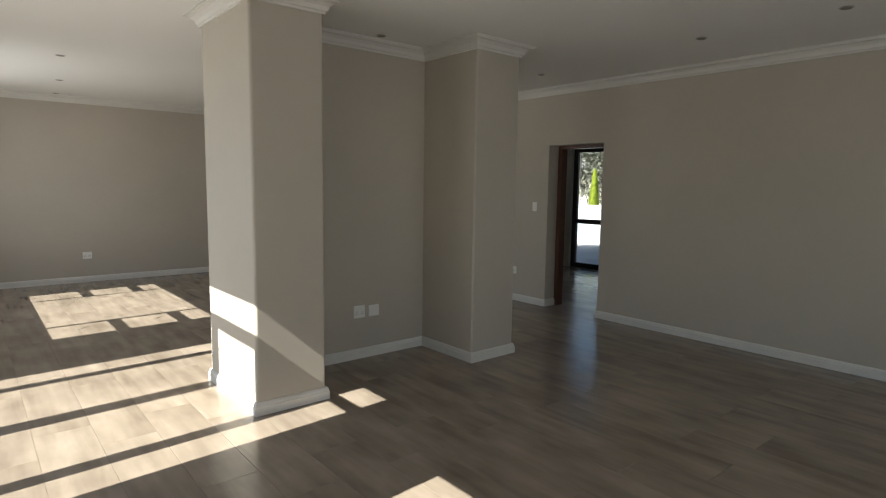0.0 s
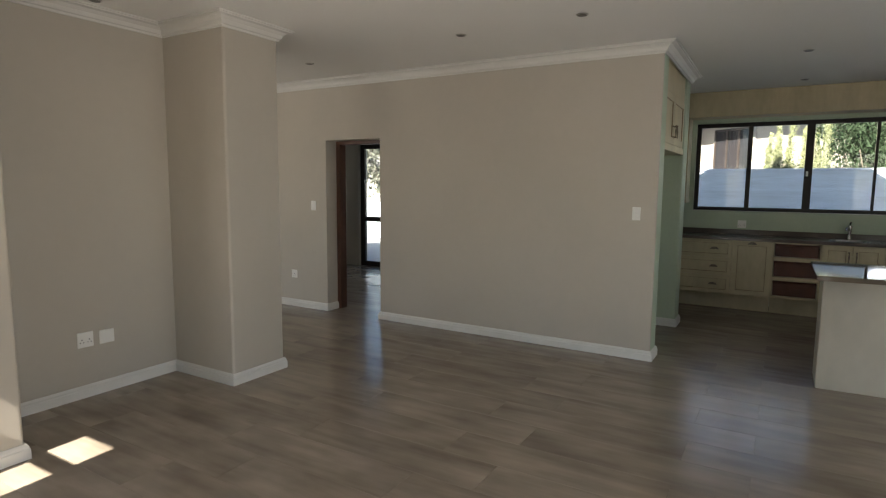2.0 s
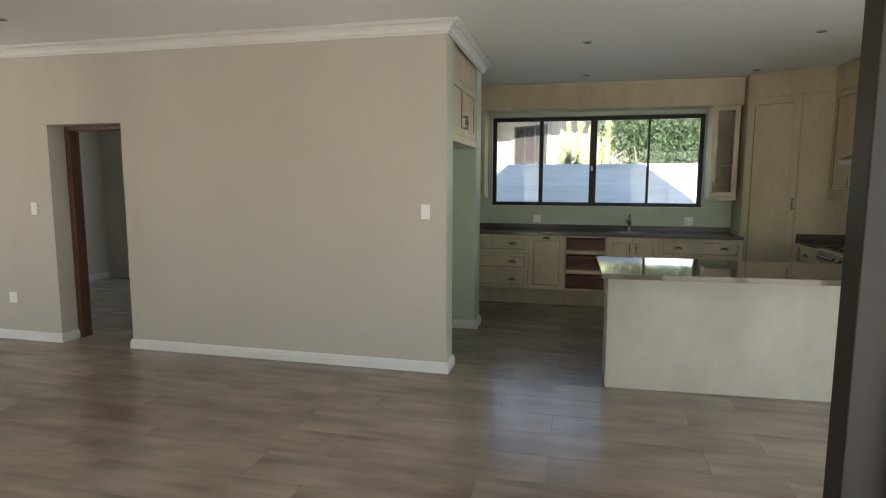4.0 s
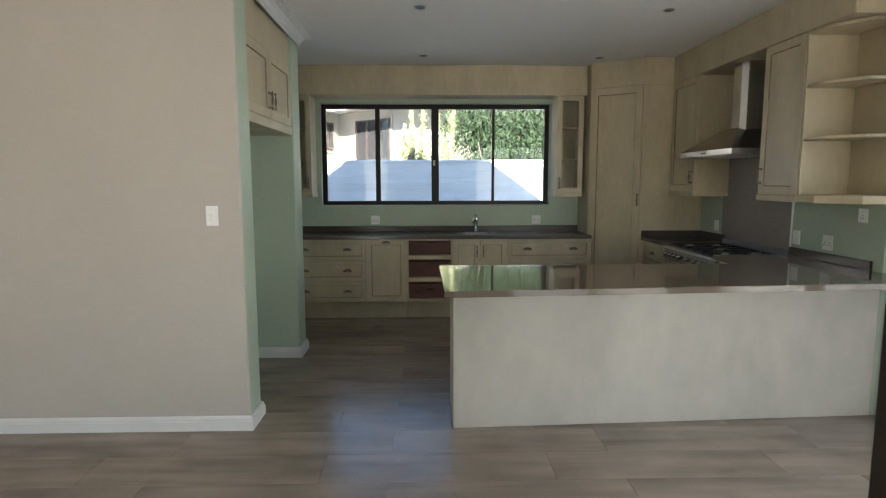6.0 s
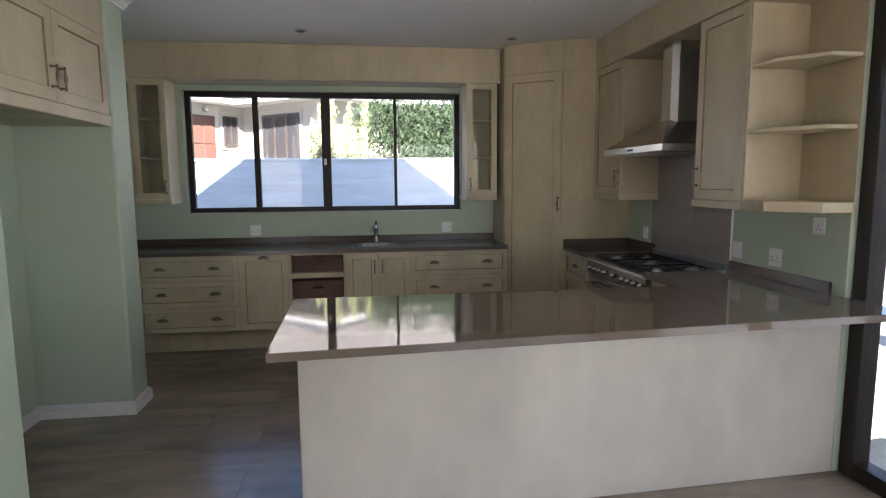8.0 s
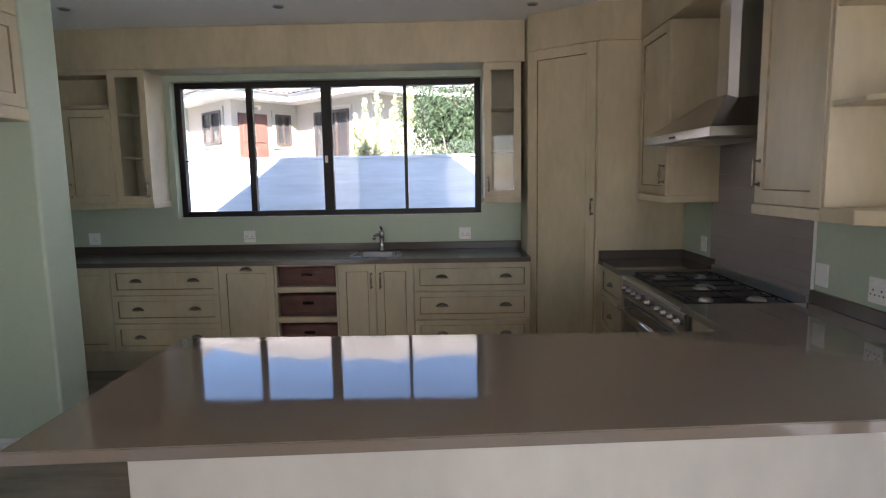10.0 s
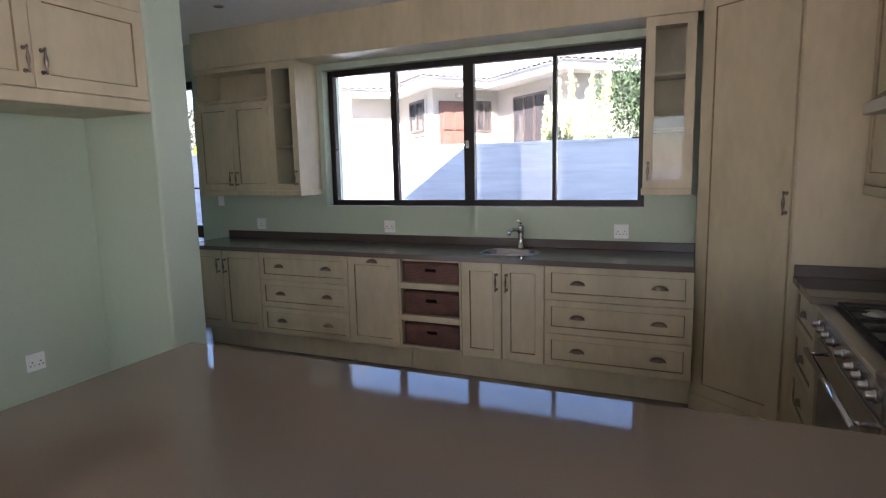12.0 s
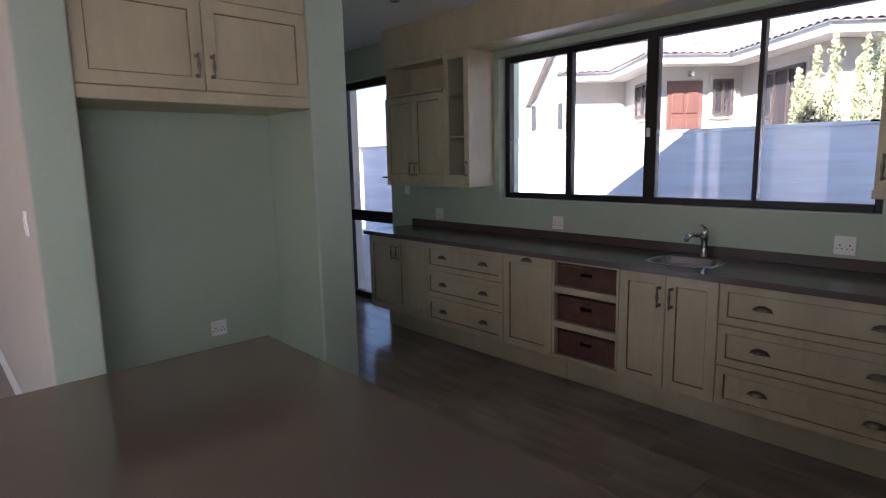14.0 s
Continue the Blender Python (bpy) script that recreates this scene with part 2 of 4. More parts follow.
def structure(name, bm, material, label, category, m=None):
    return tagged(part(name, bm, material, None, "", m), label, category, kind="structure")


# ---------------------------------------------------------------- the shell
CEILING = 2.72


def wall(name, x0, y0, x1, y1, along, holes=(), material=None, label="greige painted plaster wall", top=CEILING, rounds=()):
    """A wall box with openings through it; holes: (from, to, sill, head) along the axis."""
    bm = bmesh.new()
    lo, hi = (x0, x1) if along == "x" else (y0, y1)

    def piece(a, b, z0, z1):
        if b - a > 1e-4 and z1 - z0 > 1e-4:
            box(bm, (a, y0, z0), (b, y1, z1)) if along == "x" else box(bm, (x0, a, z0), (x1, b, z1))

    at = lo
    for a, b, sill, head in sorted(holes):
        piece(at, a, 0, top)
        piece(a, b, 0, sill)
        piece(a, b, head, top)
        at = b
    piece(at, hi, 0, top)
    soft = [e for e in bm.edges if any(abs(e.verts[0].co.x - x) + abs(e.verts[0].co.y - y) + abs(e.verts[1].co.x - x) + abs(e.verts[1].co.y - y) < 1e-3 for x, y in rounds)]
    if soft:
        bmesh.ops.bevel(bm, geom=soft, offset=0.016, segments=4, affect="EDGES", profile=0.5)
    return structure(name, bm, material or WALL, label, "wall")


DOOR_A = (3.01, 5.36, 0.0, 2.535)
DOOR_B = (0.95, 2.08, 0.0, 2.185)
WIN_N = (6.36, 9.06, 0.80, 2.43)
WIN_K = (-1.545, 1.058, 1.215, 2.358)
GD_1 = (2.53, 3.46, 0.0, 2.40)
# GD_2 is widened beyond the door by unseen sidelights that light the entry.
GD_2 = (4.55, 6.81, 0.0, 2.26)
wall("wall_west", 0.45, -1.0, 0.75, 10.15, "y", [DOOR_A, DOOR_B, WIN_N])
wall("wall_north", 0.75, 9.95, 6.7, 10.15, "x")
dividing = wall("wall_dividing", 6.70, 0.93, 6.925, 10.15, "y", [(3.875, 4.668, 0.0, 2.03)], [WALL, SAGE], rounds=[(6.70, 0.93), (6.925, 0.93)])
for f in dividing.data.polygons:
    if (f.normal.y < -0.9 and f.center.y < 0.98) or (f.normal.x > 0.9 and f.center.y < 3.8):
        f.material_index = 1
east = wall("wall_east", 9.94, -3.18, 10.2, 7.4, "y", [WIN_K, GD_1, GD_2], [SAGE, WALL], "pale sage green painted kitchen wall")
for f in east.data.polygons:
    if f.center.y > 3.45:
        f.material_index = 1
wall("wall_south", 6.79, -3.18, 9.94, -2.965, "x", [], SAGE, "pale sage green painted kitchen wall")
wall("wall_slider_head", 4.15, -3.18, 6.79, -2.965, "x", [(4.3, 6.79, 0.0, 2.42)])
wall("wall_alcove", 4.0, -3.18, 4.15, -0.982, "y", [(-2.85, -1.15, 0.0, 2.3)])
wall("wall_patio", 0.75, -0.98, 4.15, -0.81, "x", [(1.0, 4.15, 0.0, 2.4)])
wall("wall_niche_back", 6.925, 1.53, 8.40, 1.66, "x", [], SAGE, "sage green painted back of the fridge niche")
wall("wall_niche_pier", 8.14, 0.95, 8.40, 1.53, "y", [], SAGE, "sage green painted pier beside the fridge niche", rounds=[(8.14, 0.95), (8.40, 0.95)])
wall("wall_passage_west", 8.24, 1.66, 8.40, 3.6, "y", [], SAGE, "sage green painted passage wall")
wall("wall_passage_north", 6.925, 3.6, 9.94, 3.72, "x")
wall("wall_entry_north", 6.925, 7.2, 9.94, 7.4, "x")
# pillars and the recessed wall between them


def rounded_pillar(name, x0, y0, x1, y1):
    bm = bmesh.new()
    box(bm, (x0, y0, 0), (x1, y1, CEILING))
    up = [e for e in bm.edges if abs(e.verts[0].co.z - e.verts[1].co.z) > 1]
    bmesh.ops.bevel(bm, geom=up, offset=0.018, segments=4, affect="EDGES", profile=0.5)
    return structure(name, bm, WALL, "greige plastered pillar with softly rounded corners", "pillar")


rounded_pillar("pillar_1", 2.474, 3.52, 2.975, 4.42)
rounded_pillar("pillar_2", 4.365, 3.505, 4.872, 4.42)
wall("wall_recess", 2.975, 4.20, 4.365, 4.42, "x")
bm = bmesh.new()
box(bm, (0.52, -3.3, CEILING), (10.4, 10.3, CEILING + 0.1))
structure("ceiling", bm, CEIL, "smooth white painted ceiling", "ceiling")
bm = bmesh.new()
box(bm, (0.3, -3.2, -0.12), (10.2, 10.15, -0.0035))
structure("floor", bm, GROUT, "wood-look tile floor with thin grout joints", "floor")

CORNICE = [(0, 2.63), (0.012, 2.63), (0.014, 2.645), (0.024, 2.65), (0.034, 2.676), (0.056, 2.696), (0.084, 2.702), (0.086, 2.71), (0.098, 2.711), (0.098, 2.721), (0, 2.721)]
SKIRT = [(0, 0), (0.02, 0), (0.02, 0.056), (0.015, 0.062), (0.015, 0.072), (0.006, 0.087), (0, 0.087)]
LOOP = [(2.474, 3.52), (2.975, 3.52), (2.975, 4.20), (4.365, 4.20), (4.365, 3.505), (4.872, 3.505), (4.872, 4.42), (2.474, 4.42)]


def moulding(name, path, profile, label, closed=False):
    bm = bmesh.new()
    sweep(bm, path, profile, closed)
    return structure(name, bm, TRIM, label, "moulding")


moulding("cornice_walls", [(0.75, -0.81), (0.75, 9.95), (6.7, 9.95), (6.7, 0.93), (8.40, 0.95), (8.40, 3.6)], CORNICE, "white coved ceiling cornice")
moulding("cornice_pillars", LOOP, CORNICE, "white coved cornice round the pillars", True)
moulding("baseboard_pillars", LOOP, SKIRT, "white moulded skirting board", True)
moulding("baseboard_north", [(0.75, 5.42), (0.75, 9.95), (6.7, 9.95), (6.7, 4.668), (6.88, 4.668)], SKIRT, "white moulded skirting board")
moulding("baseboard_dividing", [(6.88, 3.875), (6.7, 3.875), (6.7, 0.93), (6.925, 0.93), (6.925, 1.53), (8.14, 1.53), (8.14, 0.95), (8.40, 0.95), (8.40, 3.6), (9.94, 3.6)],
         SKIRT, "white moulded skirting board")
moulding("baseboard_entry", [(6.925, 7.2), (9.94, 7.2)], SKIRT, "white moulded skirting board")


# ---------------------------------------------------------------- doors and windows
def glazed(name, m, u0, v0, u1, v1, posts, rails, label, category="window", edge=0.05, depth=0.06, handles=(), panes=True):
    """Aluminium frame in an opening: posts (u, width) and rails (v, height, from, to); panes fill the fields."""
    ob = tagged(thing(name, m @ Vector((u0, v0, 0)), label, category), kind="structure")
    bm = bmesh.new()
    box(bm, (u0, v0, -depth), (u0 + edge, v1, 0))
    box(bm, (u1 - edge, v0, -depth), (u1, v1, 0))
    box(bm, (u0 + edge, v0, -depth), (u1 - edge, v0 + edge, 0))
    box(bm, (u0 + edge, v1 - edge, -depth), (u1 - edge, v1, 0))
    bmesh.ops.bevel(bm, geom=bm.edges[:], offset=0.003, segments=1, affect="EDGES")
    part("window_frame", bm, BRONZE, ob, "dark bronze aluminium frame", m)
    for u, w, *upto in posts:
        part("mullion", soft_box((u - w / 2, v0 + edge, -depth + 0.008), (u + w / 2, upto[0] if upto else v1 - edge, 0.006), 0.003, 1), BRONZE, ob, "", m)
    for v, h, a, b in rails:
        part("rail", soft_box((a, v - h / 2, -depth + 0.012), (b, v + h / 2, 0.003), 0.003, 1), BRONZE, ob, "", m)
    cuts = [u0 + edge] + [p[0] for p in posts] + [u1 - edge]
    for a, b in zip(cuts, cuts[1:]) if panes else ():
        bm = bmesh.new()
        box(bm, (a - 0.004, v0 + edge - 0.004, -depth / 2 - 0.003), (b + 0.004, v1 - edge + 0.004, -depth / 2 + 0.003))
        pane = part("pane", bm, GLASS, ob, "clear glass", m)
        pane.visible_shadow = False
    for u, v in handles:
        bm = soft_box((u - 0.012, v - 0.03, 0.004), (u + 0.012, v + 0.03, 0.022), 0.004)
        part("latch", bm, PLASTIC, ob, "small white latch", m)
    return ob


KW = frame_m(10.02, 1.058, 0, 0, -1)
glazed("window_1", KW, 0, 1.215, 2.603, 2.358, [(0.635, 0.052), (1.292, 0.085), (1.962, 0.028)], [], "dark bronze aluminium sliding kitchen window over the sink",
       handles=[(1.28, 1.70)])
part("window_sill", soft_box((0.002, 1.2155, 0.001), (2.601, 1.2205, 0.0835), 0.0015, 1), TRIM, bpy.data.objects["window_1"], "pale painted sill", KW)
bm = bmesh.new()
tube(bm, (0.055, 1.70, 0.005), (0.1, 1.70, 0.03), 0.006)
part("stay", bm, BRONZE, bpy.data.objects["window_1"], "", KW)
bm = bmesh.new()
tube(bm, (2.55, 1.70, 0.005), (2.51, 1.70, 0.03), 0.006)
part("stay", bm, BRONZE, bpy.data.objects["window_1"], "", KW)
glazed("door_1", frame_m(10.0, 3.46, 0, 0, -1), 0, 0.0, 0.93, 2.40, [], [(0.95, 0.12, 0.07, 0.86)], "dark aluminium glazed back door", "door", 0.075)
bm = bmesh.new()
tube(bm, (0.89, 1.38, 0.0), (0.89, 1.38, 0.05), 0.009)
tube(bm, (0.90, 1.38, 0.05), (0.78, 1.38, 0.05), 0.009)
part("door_handle", bm, BRONZE, bpy.data.objects["door_1"], "", frame_m(10.0, 3.46, 0, 0, -1))
glazed("door_2", frame_m(10.0, 6.81, 0, 0, -1), 0, 0.0, 2.26, 2.26, [(0.80, 0.12), (1.51, 0.05)], [(0.88, 0.09, 0.095, 0.745)], "dark aluminium glazed front door with unseen sidelights added for light", "door", 0.095)
bm = bmesh.new()
tube(bm, (0.77, 1.1, 0.0), (0.77, 1.1, 0.05), 0.009)
tube(bm, (0.78, 1.1, 0.05), (0.65, 1.1, 0.05), 0.009)
part("door_handle", bm, BRONZE, bpy.data.objects["door_2"], "", frame_m(10.0, 6.81, 0, 0, -1))
glazed("door_3", frame_m(6.789, -3.0, 0, -1, 0), 0, 0.0, 2.488, 2.42, [(1.245, 0.09)], [], "dark bronze sliding patio door beside the island", "door", 0.085, 0.1)
glazed("door_4", frame_m(3.985, -0.88, 0, -1, 0), 0.0, 0.0, 2.98, 2.4, [(0.75, 0.08), (1.54, 0.08), (2.35, 0.08)], [], "dark bronze glazed patio doors beside the corner post", "door", 0.1, 0.1, panes=False)
glazed("door_5", frame_m(4.08, -2.85, 0, 0, 1), 0, 0.0, 1.7, 2.3, [(0.85, 0.09)], [], "dark bronze patio doors", "door", 0.07, 0.06, panes=False)
WW = frame_m(0.65, 0, 0, 0, 1)
glazed("door_6", WW, DOOR_A[0], 0, DOOR_A[1], DOOR_A[3], [(3.37, 0.11, 2.1), (4.20, 0.15, 2.1), (5.03, 0.10, 2.1)], [(2.13, 0.065, 3.05, 5.32)],
       "dark aluminium patio doors with top lights", "door", 0.05, panes=False)
glazed("door_7", WW, DOOR_B[0], 0, DOOR_B[1], DOOR_B[3], [], [], "dark aluminium side door frame", "door", 0.05, panes=False)
glazed("window_2", WW, WIN_N[0], WIN_N[2], WIN_N[1], WIN_N[3], [(6.93, 0.05), (8.55, 0.05)],
       [(1.46, 0.08, 6.40, 6.93), (1.46, 0.08, 8.55, 9.02), (2.0, 0.085, 6.40, 6.93), (2.0, 0.085, 8.55, 9.02)], "dark aluminium casement window", "window", 0.04, panes=False)
for u, v in ((6.66, 1.10), (6.66, 1.75), (8.8, 1.75)):
    bm = bmesh.new()
    tube(bm, (u, v, 0.0), (u + 0.1, v + 0.05, 0.05), 0.008)
    part("stay", bm, BRONZE, bpy.data.objects["window_2"], "", WW)
part("corner_post", soft_box((3.986, -0.981, 0), (4.088, -0.752, CEILING - 0.001), 0.004), BRONZE, bpy.data.objects["door_4"], "dark bronze corner post")

# wooden frame in the inner doorway
ob = tagged(thing("door_frame", (6.93, 4.27, 0), "dark mahogany door frame set in the plastered opening", "door frame"), kind="structure")
part("jamb", soft_box((6.88, 4.61, 0), (6.99, 4.668, 2.03), 0.004), MAHOGANY, ob)
part("jamb", soft_box((6.88, 3.875, 0), (6.99, 3.90, 2.03), 0.004), MAHOGANY, ob)
part("head", soft_box((6.88, 3.9, 1.99), (6.99, 4.61, 2.03), 0.004), MAHOGANY, ob)


# ---------------------------------------------------------------- joinery
def shaker(u0, v0, u1, v1, rail=0.058, th=0.02, deep=0.009):
    """A framed front with a recessed panel; the inner chamfer holds the brown glaze."""
    bm = bmesh.new()

    def ring(a, w):
        return [bm.verts.new(c) for c in ((u0 + a, v0 + a, w), (u1 - a, v0 + a, w), (u1 - a, v1 - a, w), (u0 + a, v1 - a, w))]

    rings = [ring(0, -th), ring(0, -0.003), ring(0.003, 0), ring(rail, 0), ring(rail + 0.005, -deep), ring(rail + 0.009, -deep)]
    for i, (a, b) in enumerate(zip(rings, rings[1:])):
        for k in range(4):
            bm.faces.new((a[k], a[(k + 1) % 4], b[(k + 1) % 4], b[k])).material_index = 1 if i == 3 else 0
    bm.faces.new(rings[0][::-1])
    bm.faces.new(rings[-1])
    return bm


def cup_pull(u, v):
    """A half-round shell pull, open below."""
    bm = bmesh.new()
    seg, rows = 12, 5
    grid = []
    for i in range(rows + 1):
        e = i / rows * math.pi / 2
        grid.append([bm.verts.new((u + 0.046 * math.cos(k * math.pi / seg) * math.cos(e * 0.55), v - 0.008 + 0.027 * math.sin(k * math.pi / seg) * math.cos(e) + 0.002,
                                   0.001 + 0.027 * math.sin(e) * (0.35 + 0.65 * math.sin(k * math.pi / seg)))) for k in range(seg + 1)])
    for a, b in zip(grid, grid[1:]):
        for k in range(seg):
            bm.faces.new((a[k], a[k + 1], b[k + 1], b[k])).smooth = True
    box(bm, (u - 0.05, v - 0.010, 0), (u + 0.05, v - 0.005, 0.004))
    return bm


def bow_pull(u, v, length=0.125):
    """A turned upright pull on two posts."""
    bm = bmesh.new()
    h = length / 2
    prof = [(-h, 0.003), (-h + 0.006, 0.007), (-h + 0.02, 0.0045), (-0.03, 0.005), (-0.012, 0.0085), (0, 0.0095), (0.012, 0.0085), (0.03, 0.005), (h - 0.02, 0.0045), (h - 0.006, 0.007), (h, 0.003)]
    lathe(bm, (u, v, 0.03), (0, 1, 0), prof, 10)
    for s in (-1, 1):
        tube(bm, (u, v + s * (h - 0.012), 0), (u, v + s * (h - 0.012), 0.03), 0.0055, 0.004, 8)
        lathe(bm, (u, v + s * (h - 0.012), 0), (0, 0, 1), [(0, 0.011), (0.004, 0.009)], 10)
    return bm


def front(parent, m, u0, v0, u1, v1, name="door", cups=(), bows=(), rail=0.058):
    g = 0.002
    f = part(name, shaker(u0 + g, v0 + g, u1 - g, v1 - g, rail), [CREAM, GLAZE], parent, "", m)
    for u, v in cups:
        part("handle", cup_pull(u, v), PEWTER, f, "antique pewter cup handle", m)
    for u, v in bows:
        part("handle", bow_pull(u, v), PEWTER, f, "antique pewter bow handle", m)
    return f


def carcass(parent, m, u0, v0, u1, v1, depth):
    t = 0.018
    for nm, a, b in (("side_panel", (u0, v0), (u0 + t, v1)), ("side_panel", (u1 - t, v0), (u1, v1)),
                     ("bottom_panel", (u0 + t, v0), (u1 - t, v0 + t)), ("top_panel", (u0 + t, v1 - t), (u1 - t, v1))):
        bm = bmesh.new()
        box(bm, (*a, -depth), (*b, -0.0215))
        part(nm, bm, CREAM, parent, "", m)
    bm = bmesh.new()
    box(bm, (u0 + t, v0 + t, -depth), (u1 - t, v1 - t, -depth + 0.01))
    part("back_panel", bm, CREAM, parent, "", m)


BASE_V0, BASE_V1 = 0.216, 0.884
BM_ = frame_m(9.36, 2.14, 0, 0, -1)
GRP = "base cabinets under the window"


def base_unit(u0, u1, label):
    ob = thing("base_cabinet", BM_ @ Vector(((u0 + u1) / 2, 0, -0.3)), label, "cabinet", GRP)
    carcass(ob, BM_, u0, BASE_V0, u1, BASE_V1, 0.575)
    return ob


def drawers(ob, m, u0, u1, v0, v1, n=3, cups=2, at=(0.235, 0.765)):
    h = (v1 - v0) / n
    for i in range(n):
        c = v0 + h * (i + 0.5)
        us = [u0 + (u1 - u0) * k for k in at] if cups == 2 else [(u0 + u1) / 2]
        front(ob, m, u0, v0 + h * i, u1, v0 + h * (i + 1), "drawer", [(u, c) for u in us], rail=0.042)


ob = base_unit(0.0, 0.79, "cream brushed two-door base cabinet")
front(ob, BM_, 0.0, BASE_V0, 0.395, BASE_V1, bows=[(0.36, 0.755)])
front(ob, BM_, 0.395, BASE_V0, 0.79, BASE_V1, bows=[(0.43, 0.755)])
ob = base_unit(0.79, 1.63, "cream brushed three-drawer base cabinet")
drawers(ob, BM_, 0.79, 1.63, BASE_V0, BASE_V1)
ob = base_unit(1.63, 2.06, "cream brushed single-door base cabinet with a cup handle")
front(ob, BM_, 1.63, BASE_V0, 2.06, BASE_V1, cups=[(1.845, 0.85)])
# basket unit
ob = base_unit(2.06, 2.55, "open cream cabinet with three wicker baskets")
for i in range(3):
    lo = (0.246, 0.478, 0.715)[i]
    if i:
        part("shelf", soft_box((2.03, lo - 0.05, -0.56), (2.532, lo - 0.004, -0.004), 0.004, 1), CREAM, ob, "", BM_)
part("shelf", soft_box((2.062, BASE_V0, -0.02), (2.548, BASE_V0 + 0.027, -0.002), 0.004, 1), CREAM, ob, "", BM_)
part("stile", soft_box((2.061, BASE_V0 + 0.03, -0.02), (2.079, BASE_V1, -0.002), 0.003, 1), CREAM, ob, "", BM_)
part("stile", soft_box((2.531, BASE_V0 + 0.03, -0.02), (2.549, BASE_V1, -0.002), 0.003, 1), CREAM, ob, "", BM_)


def basket(lo, hi, label):
    """An open woven basket with a rolled rim and a cut-out grip."""
    b = thing("wicker_basket", BM_ @ Vector((2.305, lo, -0.25)), label, "basket", "wicker baskets")
    u0, u1, d0, d1 = 2.092, 2.518, -0.5, -0.03
    bm = bmesh.new()
    rows = 12
    h = (hi - lo - 0.02) / rows
    for r in range(rows):
        v0, v1 = lo + r * h + 0.0006, lo + (r + 1) * h - 0.0004
        n = 20
        du = (u1 - u0) / n
        for k in range(n):
            if r in (7, 8) and 8 <= k <= 11:
                continue
            out = 0.0016 if (k + r) % 2 else 0.0
            box(bm, (u0 + k * du, v0, d1 - 0.012), (u0 + (k + 1) * du - 0.0004, v1, d1 + out))
        for s, u in ((-1, u0), (1, u1)):
            box(bm, (u - 0.006, v0, d0), (u + 0.006, v1, d1 - 0.013))
        box(bm, (u0, v0, d0 - 0.006), (u1, v1, d0 + 0.006))
    box(bm, (u0, lo, d0), (u1, lo + 0.008, d1 - 0.012))
    part("weave", bm, WICKER, b, "dark brown woven wicker", BM_)
    bm = bmesh.new()
    for a, c in (((u0, d1), (u1, d1)), ((u0, d0), (u1, d0)), ((u0, d0), (u0, d1)), ((u1, d0), (u1, d1))):
        tube(bm, (a[0], hi - 0.012, a[1] - 0.004), (c[0], hi - 0.012, c[1] - 0.004), 0.011, seg=8)
    part("rim", bm, WICKER, b, "", BM_)


basket(0.2465, 0.415, "dark brown wicker basket on the bottom shelf")
basket(0.479, 0.650, "dark brown wicker basket on the middle shelf")
basket(0.716, 0.864, "dark brown wicker basket on the top shelf")
ob = base_unit(2.55, 3.13, "cream brushed two-door cabinet under the sink")
front(ob, BM_, 2.55, BASE_V0, 2.84, BASE_V1, bows=[(2.805, 0.755)])
front(ob, BM_, 2.84, BASE_V0, 3.13, BASE_V1, bows=[(2.875, 0.755)])
ob = base_unit(3.13, 4.02, "cream brushed three-drawer base cabinet beside the pantry")
drawers(ob, BM_, 3.13, 4.02, BASE_V0, BASE_V1, at=(0.24, 0.79))
ob = thing("plinth", BM_ @ Vector((2, 0, -0.05)), "cream plinth board under the base cabinets", "plinth")
for u0, u1 in ((0.02, 2.058), (2.062, 4.02)):
    part("board", soft_box((u0, 0.0, -0.215), (u1, BASE_V0 - 0.002, -0.19), 0.004, 1), CREAM, ob, "", BM_)

# worktop under the window, with the sink let in
SINK = (2.632, 3.004, -0.415, -0.135)
ob = thing("worktop", BM_ @ Vector((2.0, 0.886, -0.3)), "dark taupe quartz worktop with a low upstand", "worktop")
bm = bmesh.new()
for a, b in (((-0.05, -0.58), (SINK[0], 0.025)), ((SINK[1], -0.58), (4.018, 0.025)), ((SINK[0], -0.58), (SINK[1], SINK[2])), ((SINK[0], SINK[3]), (SINK[1], 0.025))):
    box(bm, (a[0], 0.886, a[1]), (b[0], 0.92, b[1]))
bmesh.ops.remove_doubles(bm, verts=bm.verts[:], dist=1e-5)
part("top", bm, STONE_HONED, ob, "", BM_)
part("upstand", soft_box((-0.05, 0.9205, -0.58), (4.018, 0.982, -0.56), 0.002, 1), STONE_EDGE, ob, "", BM_)

ob = thing("sink", BM_ @ Vector((2.83, 0.92, -0.27)), "small stainless steel inset sink", "sink")
bm = bmesh.new()


def rounded(u0, u1, w0, w1, r, v, seg=5):
    pts = []
    for cx, cy, a0 in ((u1 - r, w1 - r, 0), (u0 + r, w1 - r, 90), (u0 + r, w0 + r, 180), (u1 - r, w0 + r, 270)):
        for k in range(seg + 1):
            a = radians(a0 + 90 * k / seg)
            pts.append((cx + r * math.cos(a), v, cy + r * math.sin(a)))
    return pts


loops = []
for d, v, r in ((0.022, 0.9205, 0.12), (0.02, 0.924, 0.12), (0.002, 0.924, 0.10), (-0.004, 0.915, 0.095), (-0.02, 0.79, 0.08), (-0.06, 0.765, 0.05)):
    loops.append([bm.verts.new(c) for c in rounded(SINK[0] - d, SINK[1] + d, SINK[2] - d, SINK[3] + d, r, v)])
